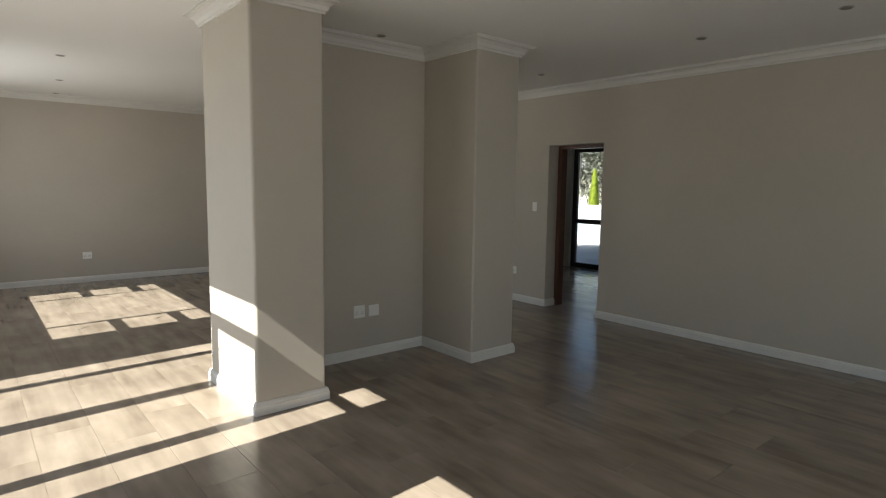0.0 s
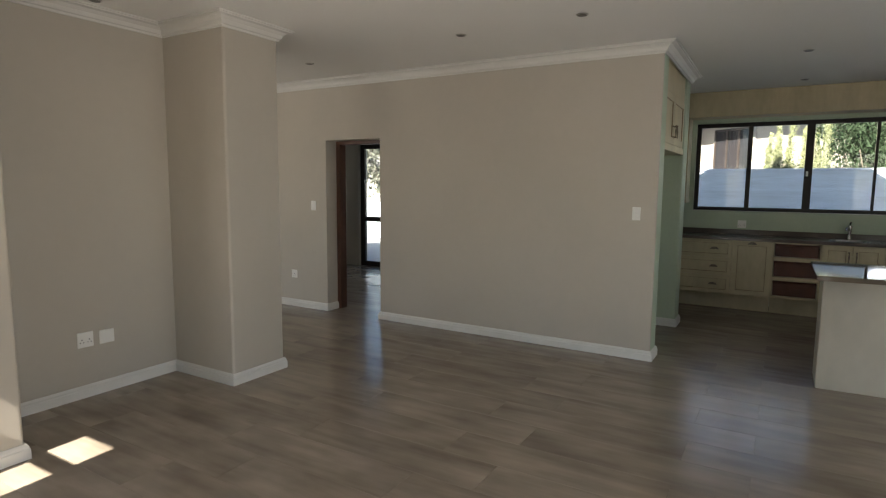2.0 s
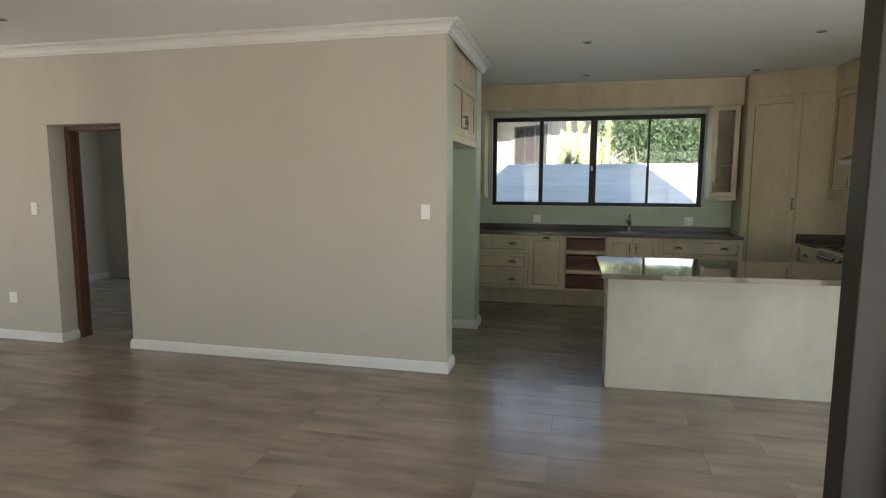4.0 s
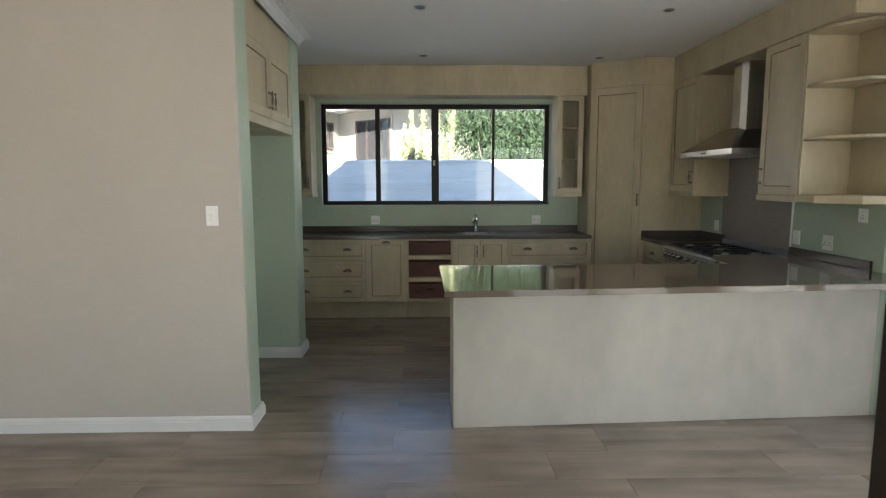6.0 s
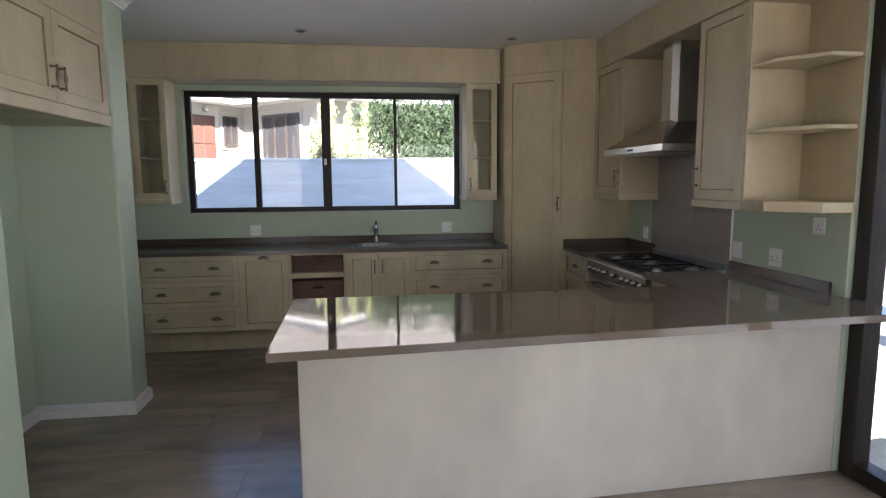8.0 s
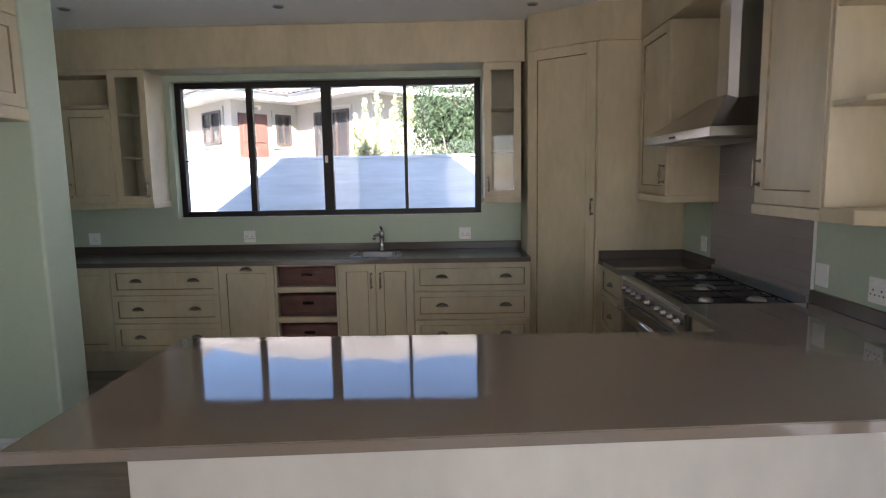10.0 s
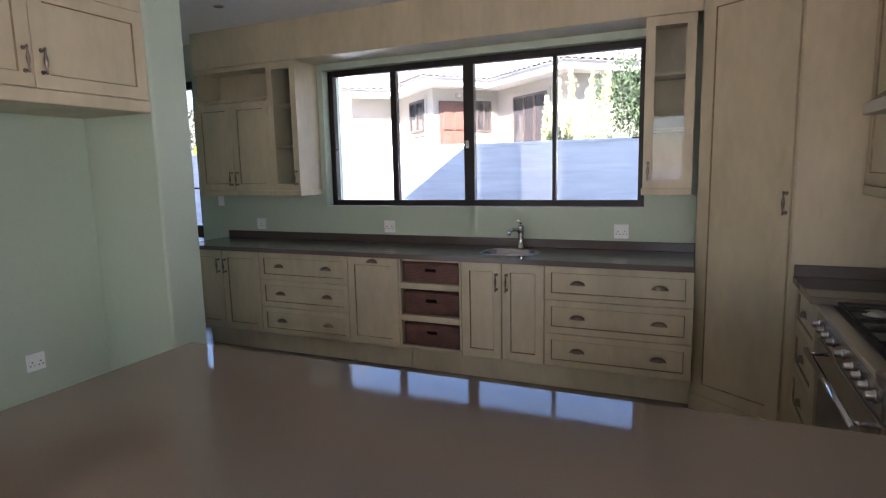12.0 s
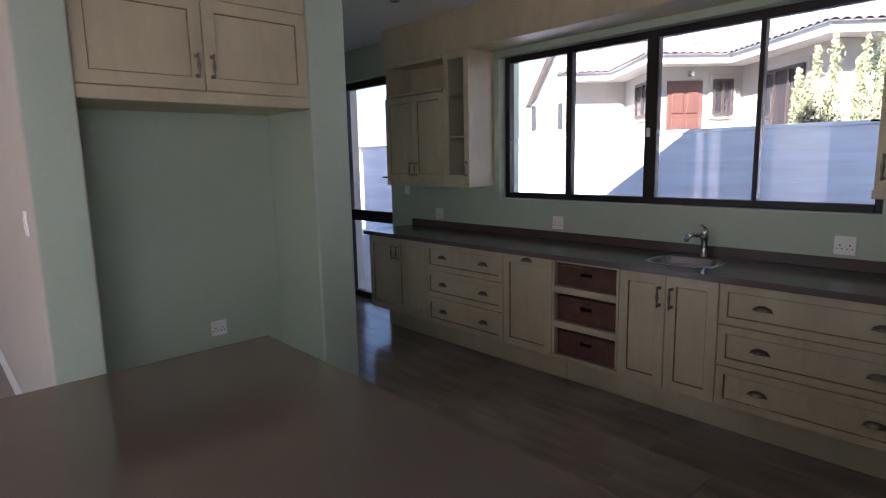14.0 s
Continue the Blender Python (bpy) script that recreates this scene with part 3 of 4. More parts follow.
# One steel sink: darker metal shades the bowl, brighter metal gives the rim's glint.
for i, (a, b) in enumerate(zip(loops, loops[1:])):
    for k in range(len(a)):
        f = bm.faces.new((a[k], a[(k + 1) % len(a)], b[(k + 1) % len(a)], b[k]))
        f.smooth, f.material_index = True, 1 if i < 2 else 0
bm.faces.new(loops[-1])
part("bowl", bm, [COOKER, CHIMNEY], ob, "", BM_)
bm = bmesh.new()
lathe(bm, (2.82, 0.766, -0.275), (0, 1, 0), [(0, 0.035), (0.004, 0.032), (0.004, 0.02)], 16)
part("drain", bm, CHROME, ob, "", BM_)

TU = 2.834
ob = thing("tap", BM_ @ Vector((TU, 0.92, -0.50)), "chrome single-lever mixer tap behind the sink", "tap")
bm = bmesh.new()
lathe(bm, (TU, 0.92, -0.50), (0, 1, 0), [(0, 0.028), (0.006, 0.028), (0.01, 0.021), (0.06, 0.018), (0.10, 0.021), (0.15, 0.024), (0.165, 0.022), (0.172, 0.012)], 18)
part("column", bm, CHROME, ob, "", BM_)
bm = bmesh.new()
sp = [(TU, 1.035, -0.49), (TU - 0.015, 1.06, -0.45), (TU - 0.03, 1.066, -0.40), (TU - 0.042, 1.056, -0.36), (TU - 0.046, 1.034, -0.345)]
for a, b in zip(sp, sp[1:]):
    tube(bm, a, b, 0.0135, 0.013)
part("spout", bm, CHROME, ob, "", BM_)
lever = soft_box((-0.011, -0.004, -0.01), (0.011, 0.005, 0.085), 0.004, 2)
part("lever", lever, CHROME, ob, "", BM_ @ Matrix.Translation((TU, 1.10, -0.505)) @ Matrix.Rotation(radians(-22), 4, "X"))

# wall cupboards on the window wall
WU = frame_m(9.64, 2.20, 0, 0, -1)
V0, V1 = 1.365, 2.405


def light_rail(ob, m, u0, u1, depth, v=1.32, name="light_rail"):
    return part(name, soft_box((u0, v, -depth), (u1, v + 0.045, 0.006), 0.005, 2), CREAM, ob, "", m)


def glass_front(ob, m, u0, v0, u1, v1, bow):
    f = part("door", bmesh.new(), CREAM, ob, "cream framed glass door", m)
    bm = bmesh.new()
    r, t = 0.055, 0.02
    box(bm, (u0, v0, -t), (u0 + r, v1, 0))
    box(bm, (u1 - r, v0, -t), (u1, v1, 0))
    box(bm, (u0 + r, v0, -t), (u1 - r, v0 + r, 0))
    box(bm, (u0 + r, v1 - r, -t), (u1 - r, v1, 0))
    bm.transform(m)
    bm.to_mesh(f.data)
    bm.free()
    bm = bmesh.new()
    box(bm, (u0 + r - 0.004, v0 + r - 0.004, -0.013), (u1 - r + 0.004, v1 - r + 0.004, -0.009))
    g = part("pane", bm, GLASS, f, "clear glass", m)
    g.visible_shadow = False
    part("handle", bow_pull(*bow), PEWTER, f, "antique pewter bow handle", m)


ob = thing("wall_cupboard", WU @ Vector((0.4, 1.32, -0.15)), "cream two-door wall cupboard with an open shelf above", "cupboard", "wall cupboards")
carcass(ob, WU, 0.0, V0, 0.80, V1, 0.298)
part("shelf", soft_box((0.018, 2.115, -0.288), (0.782, 2.14, -0.001), 0.002, 1), CREAM, ob, "", WU)
front(ob, WU, 0.0, V0, 0.40, 2.11, bows=[(0.368, 1.47)])
front(ob, WU, 0.40, V0, 0.80, 2.11, bows=[(0.432, 1.47)])
part("top_rail", soft_box((0.0, 2.37, -0.02), (0.80, V1, 0.0), 0.002, 1), CREAM, ob, "", WU)
light_rail(ob, WU, 0.0, 0.80, 0.298)
ob = thing("wall_cupboard", WU @ Vector((0.94, 1.32, -0.15)), "narrow cream wall cupboard with a glass door beside the window", "cupboard", "wall cupboards")
carcass(ob, WU, 0.80, V0, 1.09, V1, 0.298)
glass_front(ob, WU, 0.802, V0, 1.09, V1, (1.06, 1.47))
for v in (1.72, 2.06):
    part("shelf", soft_box((0.82, v, -0.285), (1.07, v + 0.016, -0.04), 0.002, 1), CREAM, ob, "", WU)
light_rail(ob, WU, 0.80, 1.098, 0.298)
ob = thing("wall_cupboard", WU @ Vector((3.9, 1.32, -0.15)), "narrow cream wall cupboard with a glass door beside the pantry", "cupboard", "wall cupboards")
carcass(ob, WU, 3.755, V0, 4.045, V1, 0.298)
glass_front(ob, WU, 3.755, V0, 4.043, V1, (3.785, 1.47))
for v in (1.72, 2.06):
    part("shelf", soft_box((3.775, v, -0.285), (4.025, v + 0.016, -0.04), 0.002, 1), CREAM, ob, "", WU)
light_rail(ob, WU, 3.747, 4.045, 0.298)
ob = thing("soffit", WU @ Vector((2.0, 2.41, -0.15)), "cream boxed-in soffit above the cupboards and window", "soffit")
part("fascia", soft_box((0.0, 2.408, -0.018), (4.075, CEILING - 0.001, 0.004), 0.003, 1), CREAM, ob, "", WU)
part("underside", soft_box((0.0, 2.408, -0.298), (4.075, 2.424, -0.0185), 0.002, 1), CREAM, ob, "", WU)

# corner pantry
SV0, SV1 = 1.39, 2.452
ob = thing("pantry_cupboard", (9.5, -2.4, 0), "tall cream corner pantry cupboard with one diagonal door", "cupboard")
bm = bmesh.new()
PANTRY = [(9.515, -1.88), (9.938, -1.88), (9.938, -2.963), (9.19, -2.963), (9.19, -2.335)]
prism(bm, PANTRY, 0.0, SV1)
part("body", bm, CREAM, ob)
bm = bmesh.new()
prism(bm, [(9.519, -1.883), (9.938, -1.883), (9.938, -2.963), (9.194, -2.963), (9.194, -2.337)], SV1 + 0.005, CEILING - 0.001)
part("top_box", bm, CREAM, ob)
bm = bmesh.new()
prism(bm, [(9.53, -1.895), (9.93, -1.895), (9.93, -2.955), (9.205, -2.955), (9.205, -2.347)], SV1, SV1 + 0.005)
part("shadow_gap", bm, GLAZE, ob)
PL = Vector((PANTRY[0][0] - PANTRY[4][0], PANTRY[0][1] - PANTRY[4][1]))
plen = PL.length
PM = frame_m(PANTRY[0][0] - 0.0175, PANTRY[0][1] + 0.0125, 0, -PL.x / plen, -PL.y / plen)
part("plinth", soft_box((0.0, 0.0, -0.012), (plen, 0.10, -0.004), 0.002, 1), CREAM, ob, "", PM)
front(ob, PM, 0.015, 0.105, plen - 0.01, SV1 - 0.004, "door", bows=[(plen - 0.032, 1.30)], rail=0.07)

# counter run by the hob
SM = frame_m(9.188, -2.372, 0, -1, 0)
ob = thing("base_cabinet", (8.93, -2.68, 0), "narrow cream three-drawer cabinet beside the cooker", "cabinet", "cabinets by the cooker")
carcass(ob, SM, 0.0, BASE_V0, 0.508, BASE_V1, 0.58)
drawers(ob, SM, 0.0, 0.508, BASE_V0, BASE_V1, 3, 1)
part("plinth", soft_box((0.0, 0.0, -0.07), (0.508, BASE_V0, -0.045), 0.003, 1), CREAM, ob, "", SM)
ob = thing("worktop", (8.93, -2.68, 0.886), "dark taupe quartz worktop in the corner by the cooker", "worktop")
part("top", soft_box((0.0, 0.886, -0.591), (0.511, 0.92, 0.025), 0.002, 1), STONE, ob, "", SM)
part("upstand", soft_box((0.001, 0.9205, -0.591), (0.511, 0.982, -0.573), 0.002, 1), STONE_EDGE, ob, "", SM)
part("upstand", soft_box((0.001, 0.9205, -0.572), (0.02, 0.982, 0.022), 0.002, 1), STONE_EDGE, ob, "", SM)

# range cooker
CM = frame_m(8.676, -2.375, 0, -1, 0)
ob = thing("range_cooker", (8.18, -2.68, 0), "wide stainless steel range cooker with a black gas hob", "cooker")
part("body", soft_box((0.003, 0.12, -0.57), (0.977, 0.868, -0.03), 0.004), STEEL, ob, "", CM)
part("control_panel", soft_box((0.003, 0.765, -0.03), (0.977, 0.868, 0.0), 0.006), COOKER, ob, "", CM)
d = part("oven_door", soft_box((0.02, 0.22, -0.03), (0.96, 0.745, -0.004), 0.006), COOKER, ob, "stainless steel oven door", CM)
part("window", soft_box((0.1, 0.3, -0.004), (0.88, 0.62, -0.001), 0.001, 1), BLACK, d, "black oven glass", CM)
bm = bmesh.new()
tube(bm, (0.08, 0.70, 0.045), (0.90, 0.70, 0.045), 0.013)
for u in (0.13, 0.85):
    tube(bm, (u, 0.70, -0.004), (u, 0.70, 0.045), 0.008)
part("handle", bm, CHROME, d, "chrome bar handle", CM)
part("drawer", soft_box((0.02, 0.13, -0.03), (0.96, 0.21, -0.006), 0.005), STEEL, ob, "", CM)
for u in (0.07, 0.16, 0.25, 0.34, 0.49, 0.64, 0.73, 0.82, 0.91):
    bm = bmesh.new()
    lathe(bm, (u, 0.815, 0.0), (0, 0, 1), [(0, 0.021), (0.006, 0.021), (0.008, 0.016), (0.026, 0.0145), (0.029, 0.011)], 14)
    part("knob", bm, COOKER, ob, "", CM)
h = part("hob", soft_box((0.0, 0.868, -0.572), (0.98, 0.888, 0.004), 0.004), STEEL, ob, "steel hob rim", CM)
part("hob_well", soft_box((0.03, 0.8885, -0.545), (0.95, 0.8925, -0.05), 0.001, 1), BLACK, h, "black enamel hob top", CM)
for u, w, r in ((0.17, -0.17, 0.045), (0.17, -0.42, 0.035), (0.49, -0.30, 0.06), (0.81, -0.17, 0.035), (0.81, -0.42, 0.045)):
    bm = bmesh.new()
    lathe(bm, (u, 0.892, w), (0, 1, 0), [(0, r), (0.01, r), (0.012, r * 0.85), (0.016, r * 0.85), (0.02, r * 0.6)], 16)
    part("burner", bm, STEEL, h, "steel burner cap", CM)
for u0 in (0.04, 0.345, 0.65):
    bm = bmesh.new()
    for w in (-0.53, -0.30, -0.07):
        box(bm, (u0, 0.904, w - 0.0035), (u0 + 0.287, 0.911, w + 0.0035))
    for u in (u0, u0 + 0.14, u0 + 0.28):
        box(bm, (u, 0.9045, -0.53), (u + 0.007, 0.9115, -0.07))
        for w in (-0.53, -0.08):
            box(bm, (u, 0.892, w), (u + 0.007, 0.905, w + 0.007))
    part("pan_support", bm, IRON, h, "black cast-iron pan support", CM)
part("back_guard", soft_box((0.0, 0.8885, -0.572), (0.98, 0.95, -0.56), 0.002, 1), STEEL, ob, "", CM)
for u in (0.06, 0.92):
    for w in (-0.5, -0.1):
        bm = bmesh.new()
        tube(bm, (u, 0, w), (u, 0.12, w), 0.02)
        part("leg", bm, STEEL, ob, "", CM)

ob = thing("splashback", (8.2, -2.961, 0.9), "glossy taupe tiled splashback behind the hob with a pale edge trim", "splashback")
part("grout", soft_box((7.705, -2.9645, 0.90), (8.75, -2.9605, 2.45), 0.0005, 1), mat("taupe_grout", (0.33, 0.295, 0.27), 0.7, grain=0.1, grain_scale=90), ob)
TILE = {}
for row in range(20):
    z = 0.905 + row * 0.0765
    x = 8.75 + (0.3 if row % 2 else 0.0)
    while x > 7.71:
        a, e = max(7.706, x - 0.5985), min(8.749, x)
        if e - a > 0.02:
            key = round(e - a, 3)
            if key not in TILE:
                TILE[key] = mesh_of("tile", soft_box((0, 0, 0), (key, 0.0045, 0.0750), 0.0012, 1), SPLASH)
            t = new("tile", TILE[key])
            t.parent = ob
            t.matrix_parent_inverse = ob.matrix_world.inverted()
            t.location = (a, -2.9608, z)
        x -= 0.6
part("trim", soft_box((7.693, -2.9645, 0.90), (7.7045, -2.954, 1.40), 0.001, 1), PLASTIC, ob, "pale edge trim")

# cooker hood
HM = frame_m(8.65, -2.48, 0, -1, 0)
ob = thing("cooker_hood", (8.13, -2.72, 1.695), "stainless steel chimney cooker hood on the wall", "cooker hood")
rim = part("rim", soft_box((0.0, 1.695, -0.48), (0.90, 1.742, 0.0), 0.003, 1), STEEL, ob, "", HM)
for k in range(5):
    part("button", soft_box((0.41 + k * 0.018, 1.712, 0.0), (0.421 + k * 0.018, 1.724, 0.004), 0.001, 1), BLACK, rim, "small black button", HM)
bm = bmesh.new()
lo = [bm.verts.new(c) for c in ((0.004, 1.743, -0.48), (0.896, 1.743, -0.48), (0.896, 1.743, -0.005), (0.004, 1.743, -0.005))]
hi = [bm.verts.new(c) for c in ((0.32, 1.925, -0.48), (0.595, 1.925, -0.48), (0.56, 1.925, -0.225), (0.355, 1.925, -0.225))]
bm.faces.new(lo[::-1])
bm.faces.new(hi)
for k in range(4):
    bm.faces.new((lo[k], lo[(k + 1) % 4], hi[(k + 1) % 4], hi[k]))
part("canopy", bm, COOKER, ob, "", HM)
bm = bmesh.new()
prism(bm, [(8.05, -2.955), (8.05, -2.75), (8.085, -2.712), (8.205, -2.712), (8.24, -2.75), (8.24, -2.955)], 1.905, 2.457)
part("chimney", bm, CHIMNEY, ob)
part("filter", soft_box((0.08, 1.688, -0.42), (0.82, 1.6945, -0.06), 0.002, 1), STEEL, ob, "", HM)

# cupboards on the cooker wall
UM = frame_m(9.188, -2.625, 0, -1, 0)
ob = thing("wall_cupboard", (8.93, -2.79, 1.36), "narrow cream wall cupboard between pantry and hood", "cupboard", "wall cupboards")
carcass(ob, UM, 0.0, SV0, 0.52, SV1, 0.338)
front(ob, UM, 0.0, SV0, 0.52, SV1, bows=[(0.485, 1.525)])
light_rail(ob, UM, 0.0, 0.528, 0.338, 1.345)
ob = thing("wall_cupboard", (7.36, -2.79, 1.36), "cream single-door wall cupboard beside the hood", "cupboard", "wall cupboards")
carcass(ob, UM, 1.573, SV0, 2.03, SV1, 0.338)
front(ob, UM, 1.573, SV0, 2.03, SV1, bows=[(1.608, 1.525)])
light_rail(ob, UM, 1.565, 2.03, 0.338, 1.345)
ob = thing("corner_shelf", (6.93, -2.79, 1.36), "open cream corner shelf unit with three empty shelves", "shelf")
SHELF = [(7.157, -2.625), (6.975, -2.625), (6.775, -2.79), (6.775, -2.961), (7.157, -2.961)]
for z0, z1, inset, nm in ((1.345, 1.397, 0.0, "bottom"), (1.752, 1.772, 0.012, "shelf"), (2.093, 2.113, 0.012, "shelf"), (2.432, 2.452, 0.0, "top")):
    bm = bmesh.new()
    pts = [(max(x, 6.775 + inset) if x < 7 else x, min(y, -2.625 - inset)) for x, y in SHELF]
    prism(bm, pts[::-1], z0, z1)
    bmesh.ops.bevel(bm, geom=bm.edges[:], offset=0.003, segments=1, affect="EDGES")
    part(nm, bm, CREAM, ob)
part("back", soft_box((6.775, -2.9635, 1.345), (7.157, -2.9615, 2.452), 0.0005, 1), CREAM, ob)
part("side", soft_box((7.1405, -2.961, 1.397), (7.1575, -2.63, 2.432), 0.001, 1), CREAM, ob)
ob = thing("soffit", (7.9, -2.79, 2.46), "cream boxed-in soffit above the hood cupboards", "soffit")
part("fascia", soft_box((6.735, -2.639, 2.456), (9.19, -2.621, CEILING - 0.001), 0.003, 1), CREAM, ob)
part("underside", soft_box((6.735, -2.963, 2.456), (9.19, -2.6395, 2.472), 0.002, 1), CREAM, ob)
part("end", soft_box((6.735, -2.963, 2.4725), (6.751, -2.6395, CEILING - 0.001), 0.002, 1), CREAM, ob)

# island with its return to the cooker
ob = thing("kitchen_island", (6.9, -1.5, 0), "pale plastered kitchen island base", "island")
bm = bmesh.new()
prism(bm, [(6.672, -0.292), (6.785, -2.962), (7.10, -2.962), (7.10, -0.292)], 0.0, 0.884)
bmesh.ops.recalc_face_normals(bm, faces=bm.faces[:])
bmesh.ops.bevel(bm, geom=bm.edges[:], offset=0.006, segments=2, affect="EDGES")
part("base", bm, ISLAND, ob)
part("return", soft_box((7.101, -2.96, 0.0), (7.69, -2.405, 0.884), 0.004), CREAM, ob)
ob = thing("worktop", (6.8, -1.5, 0.886), "polished dark taupe quartz island worktop", "worktop")
bm = bmesh.new()
prism(bm, [(6.28, -0.232), (6.44, -2.89), (6.51, -2.985), (6.785, -2.985), (6.785, -2.962), (7.693, -2.962), (7.693, -2.35), (7.225, -2.35), (7.225, -0.22)], 0.886, 0.92)
bmesh.ops.recalc_face_normals(bm, faces=bm.faces[:])
bmesh.ops.bevel(bm, geom=bm.edges[:], offset=0.003, segments=2, affect="EDGES")
part("top", bm, STONE, ob)
part("upstand", soft_box((6.87, -2.963, 0.9205), (7.69, -2.943, 0.982), 0.002, 1), STONE_EDGE, ob)

# cupboard over the fridge niche
NM = frame_m(6.925, 0.965, 0, 1, 0)
ob = thing("fridge_cupboard", (7.5, 1.1, 1.86), "cream two-door cupboard over the empty fridge niche", "cupboard")
carcass(ob, NM, 0.0, 1.93, 1.214, 2.40, 0.56)
front(ob, NM, 0.0, 1.93, 0.605, 2.40, bows=[(0.565, 2.055)], rail=0.065)
front(ob, NM, 0.605, 1.93, 1.214, 2.40, bows=[(0.645, 2.055)], rail=0.065)
part("light_rail", soft_box((0.001, 1.862, -0.56), (1.213, 1.928, 0.01), 0.006), CREAM, ob, "", NM)
part("filler", soft_box((0.001, 2.402, -0.56), (1.213, CEILING - 0.001, -0.004), 0.002, 1), CREAM, ob, "", NM)


# ---------------------------------------------------------------- sockets, switches, downlights
def plate(name, m, u, v, w, h, label, category, dots=0, rockers=0, group=""):
    ob = thing(name, m @ Vector((u, v, 0)), label, category, group)
    part("plate", soft_box((u - w / 2, v - h / 2, 0), (u + w / 2, v + h / 2, 0.009), 0.004, 2), PLASTIC, ob, "", m)
    for k in range(dots):
        c = u + (k - (dots - 1) / 2) * w * 0.46
        bm = bmesh.new()
        for du, dv, r in ((0, 0.013, 0.0045), (-0.011, -0.006, 0.0038), (0.011, -0.006, 0.0038)):
            tube(bm, (c + du, v + dv - 0.012, 0.0085), (c + du, v + dv - 0.012, 0.0098), r, seg=8)
        part("socket_holes", bm, HOLE, ob, "dark pin holes", m)
        part("rocker", soft_box((c - 0.008, v + 0.018, 0.009), (c + 0.008, v + 0.036, 0.013), 0.002, 1), PLASTIC, ob, "", m)
    for k in range(rockers):
        c = v + (k - (rockers - 1) / 2) * 0.03
        part("rocker", soft_box((u - 0.014, c - 0.011, 0.009), (u + 0.014, c + 0.011, 0.014), 0.002, 1), PLASTIC, ob, "", m)
    return ob


EM, DM = frame_m(9.94, 0, 0, 0, -1), frame_m(6.70, 0, 0, 0, -1)
SS, RM, NN, FM = frame_m(0, -2.965, 0, -1, 0), frame_m(0, 4.20, 0, 1, 0), frame_m(0, 9.95, 0, 1, 0), frame_m(0, 1.53, 0, 1, 0)
plate("wall_socket", EM, -0.453, 1.05, 0.10, 0.10, "white double wall socket above the worktop", "socket", 2, group="wall sockets")
plate("wall_socket", EM, 1.40, 1.05, 0.10, 0.10, "white double wall socket above the worktop near the sink", "socket", 2, group="wall sockets")
plate("wall_socket", EM, -1.80, 1.05, 0.10, 0.10, "white wall socket above the end of the worktop", "socket", 1, group="wall sockets")
plate("light_switch", EM, -2.27, 1.26, 0.07, 0.09, "white light switch beside the back door", "switch", 0, 1)
plate("wall_socket", SS, -8.855, 1.06, 0.08, 0.10, "white wall switch plate beside the splashback", "socket", 0, 1, "wall sockets")
plate("isolator_plate", SS, -7.635, 1.06, 0.085, 0.105, "blank white wall plate beside the splashback", "wall plate")
plate("wall_socket", SS, -7.289, 1.055, 0.10, 0.105, "white double wall socket under the corner shelf", "socket", 2, group="wall sockets")
plate("wall_socket", SS, -6.98, 1.265, 0.08, 0.09, "white wall socket tucked under the corner shelf", "socket", 1, group="wall sockets")
plate("wall_socket", FM, 7.70, 0.485, 0.10, 0.10, "white double wall socket inside the fridge niche", "socket", 2, group="wall sockets")
plate("light_switch", DM, -1.10, 1.292, 0.07, 0.115, "white two-gang light switch on the dividing wall", "switch", 0, 2)
plate("light_switch", DM, -4.872, 1.265, 0.07, 0.115, "white two-gang light switch beside the doorway", "switch", 0, 2)
plate("wall_socket", DM, -5.205, 0.408, 0.09, 0.10, "white wall socket low beside the doorway", "socket", 1, group="wall sockets")
plate("wall_socket", RM, 3.665, 0.415, 0.11, 0.11, "white double wall socket low in the recess", "socket", 2, group="wall sockets")
plate("blank_plate", RM, 3.815, 0.41, 0.105, 0.10, "blank white wall plate low in the recess", "wall plate")
plate("wall_socket", NN, 2.45, 0.40, 0.12, 0.10, "white double wall socket on the far wall", "socket", 2, group="wall sockets")


def downlight(x, y):
    ob = thing("downlight", (x, y, CEILING), "small recessed ceiling downlight, switched off", "ceiling light", "downlights")
    bm = bmesh.new()
    lathe(bm, (x, y, CEILING - 0.0005), (0, 0, -1), [(0, 0.044), (0.004, 0.042), (0.006, 0.036)], 20)
    part("ring", bm, STEEL, ob, "satin steel ring")
    bm = bmesh.new()
    lathe(bm, (x, y, CEILING - 0.0062), (0, 0, -1), [(0, 0.034), (0.001, 0.032)], 16)
    part("bulb", bm, LAMP_DARK, ob, "unlit lamp")


for x, y in ((5.70, 2.31), (5.93, 4.17), (5.62, 1.30), (3.76, 4.0), (1.88, 6.75), (2.05, 8.4), (2.15, 9.7), (7.60, -0.10), (9.17, -0.11), (9.24, -1.875), (7.63, -1.9), (9.12, 1.35)):
    downlight(x, y)

# ---------------------------------------------------------------- outdoors
PLASTER = mat("cream_plaster", (0.46, 0.43, 0.375), 0.8, vary=0.04, scale=1.2, bump=0.3, bump_scale=30)
# White plaster; the blue skylight on its shaded face is mixed into the colour.
BLUED_WALL = mat("white_plaster_blued_by_sky", (0.58, 0.64, 0.73), 0.8, vary=0.09, scale=1.6, grain=0.07, grain_scale=6, bump=0.8, bump_scale=9, stretch=(1, 0.4, 4))
PAVING = mat("pale_concrete_paving", (0.30, 0.285, 0.265), 0.85, vary=0.12, scale=0.7, grain=0.1, grain_scale=30)
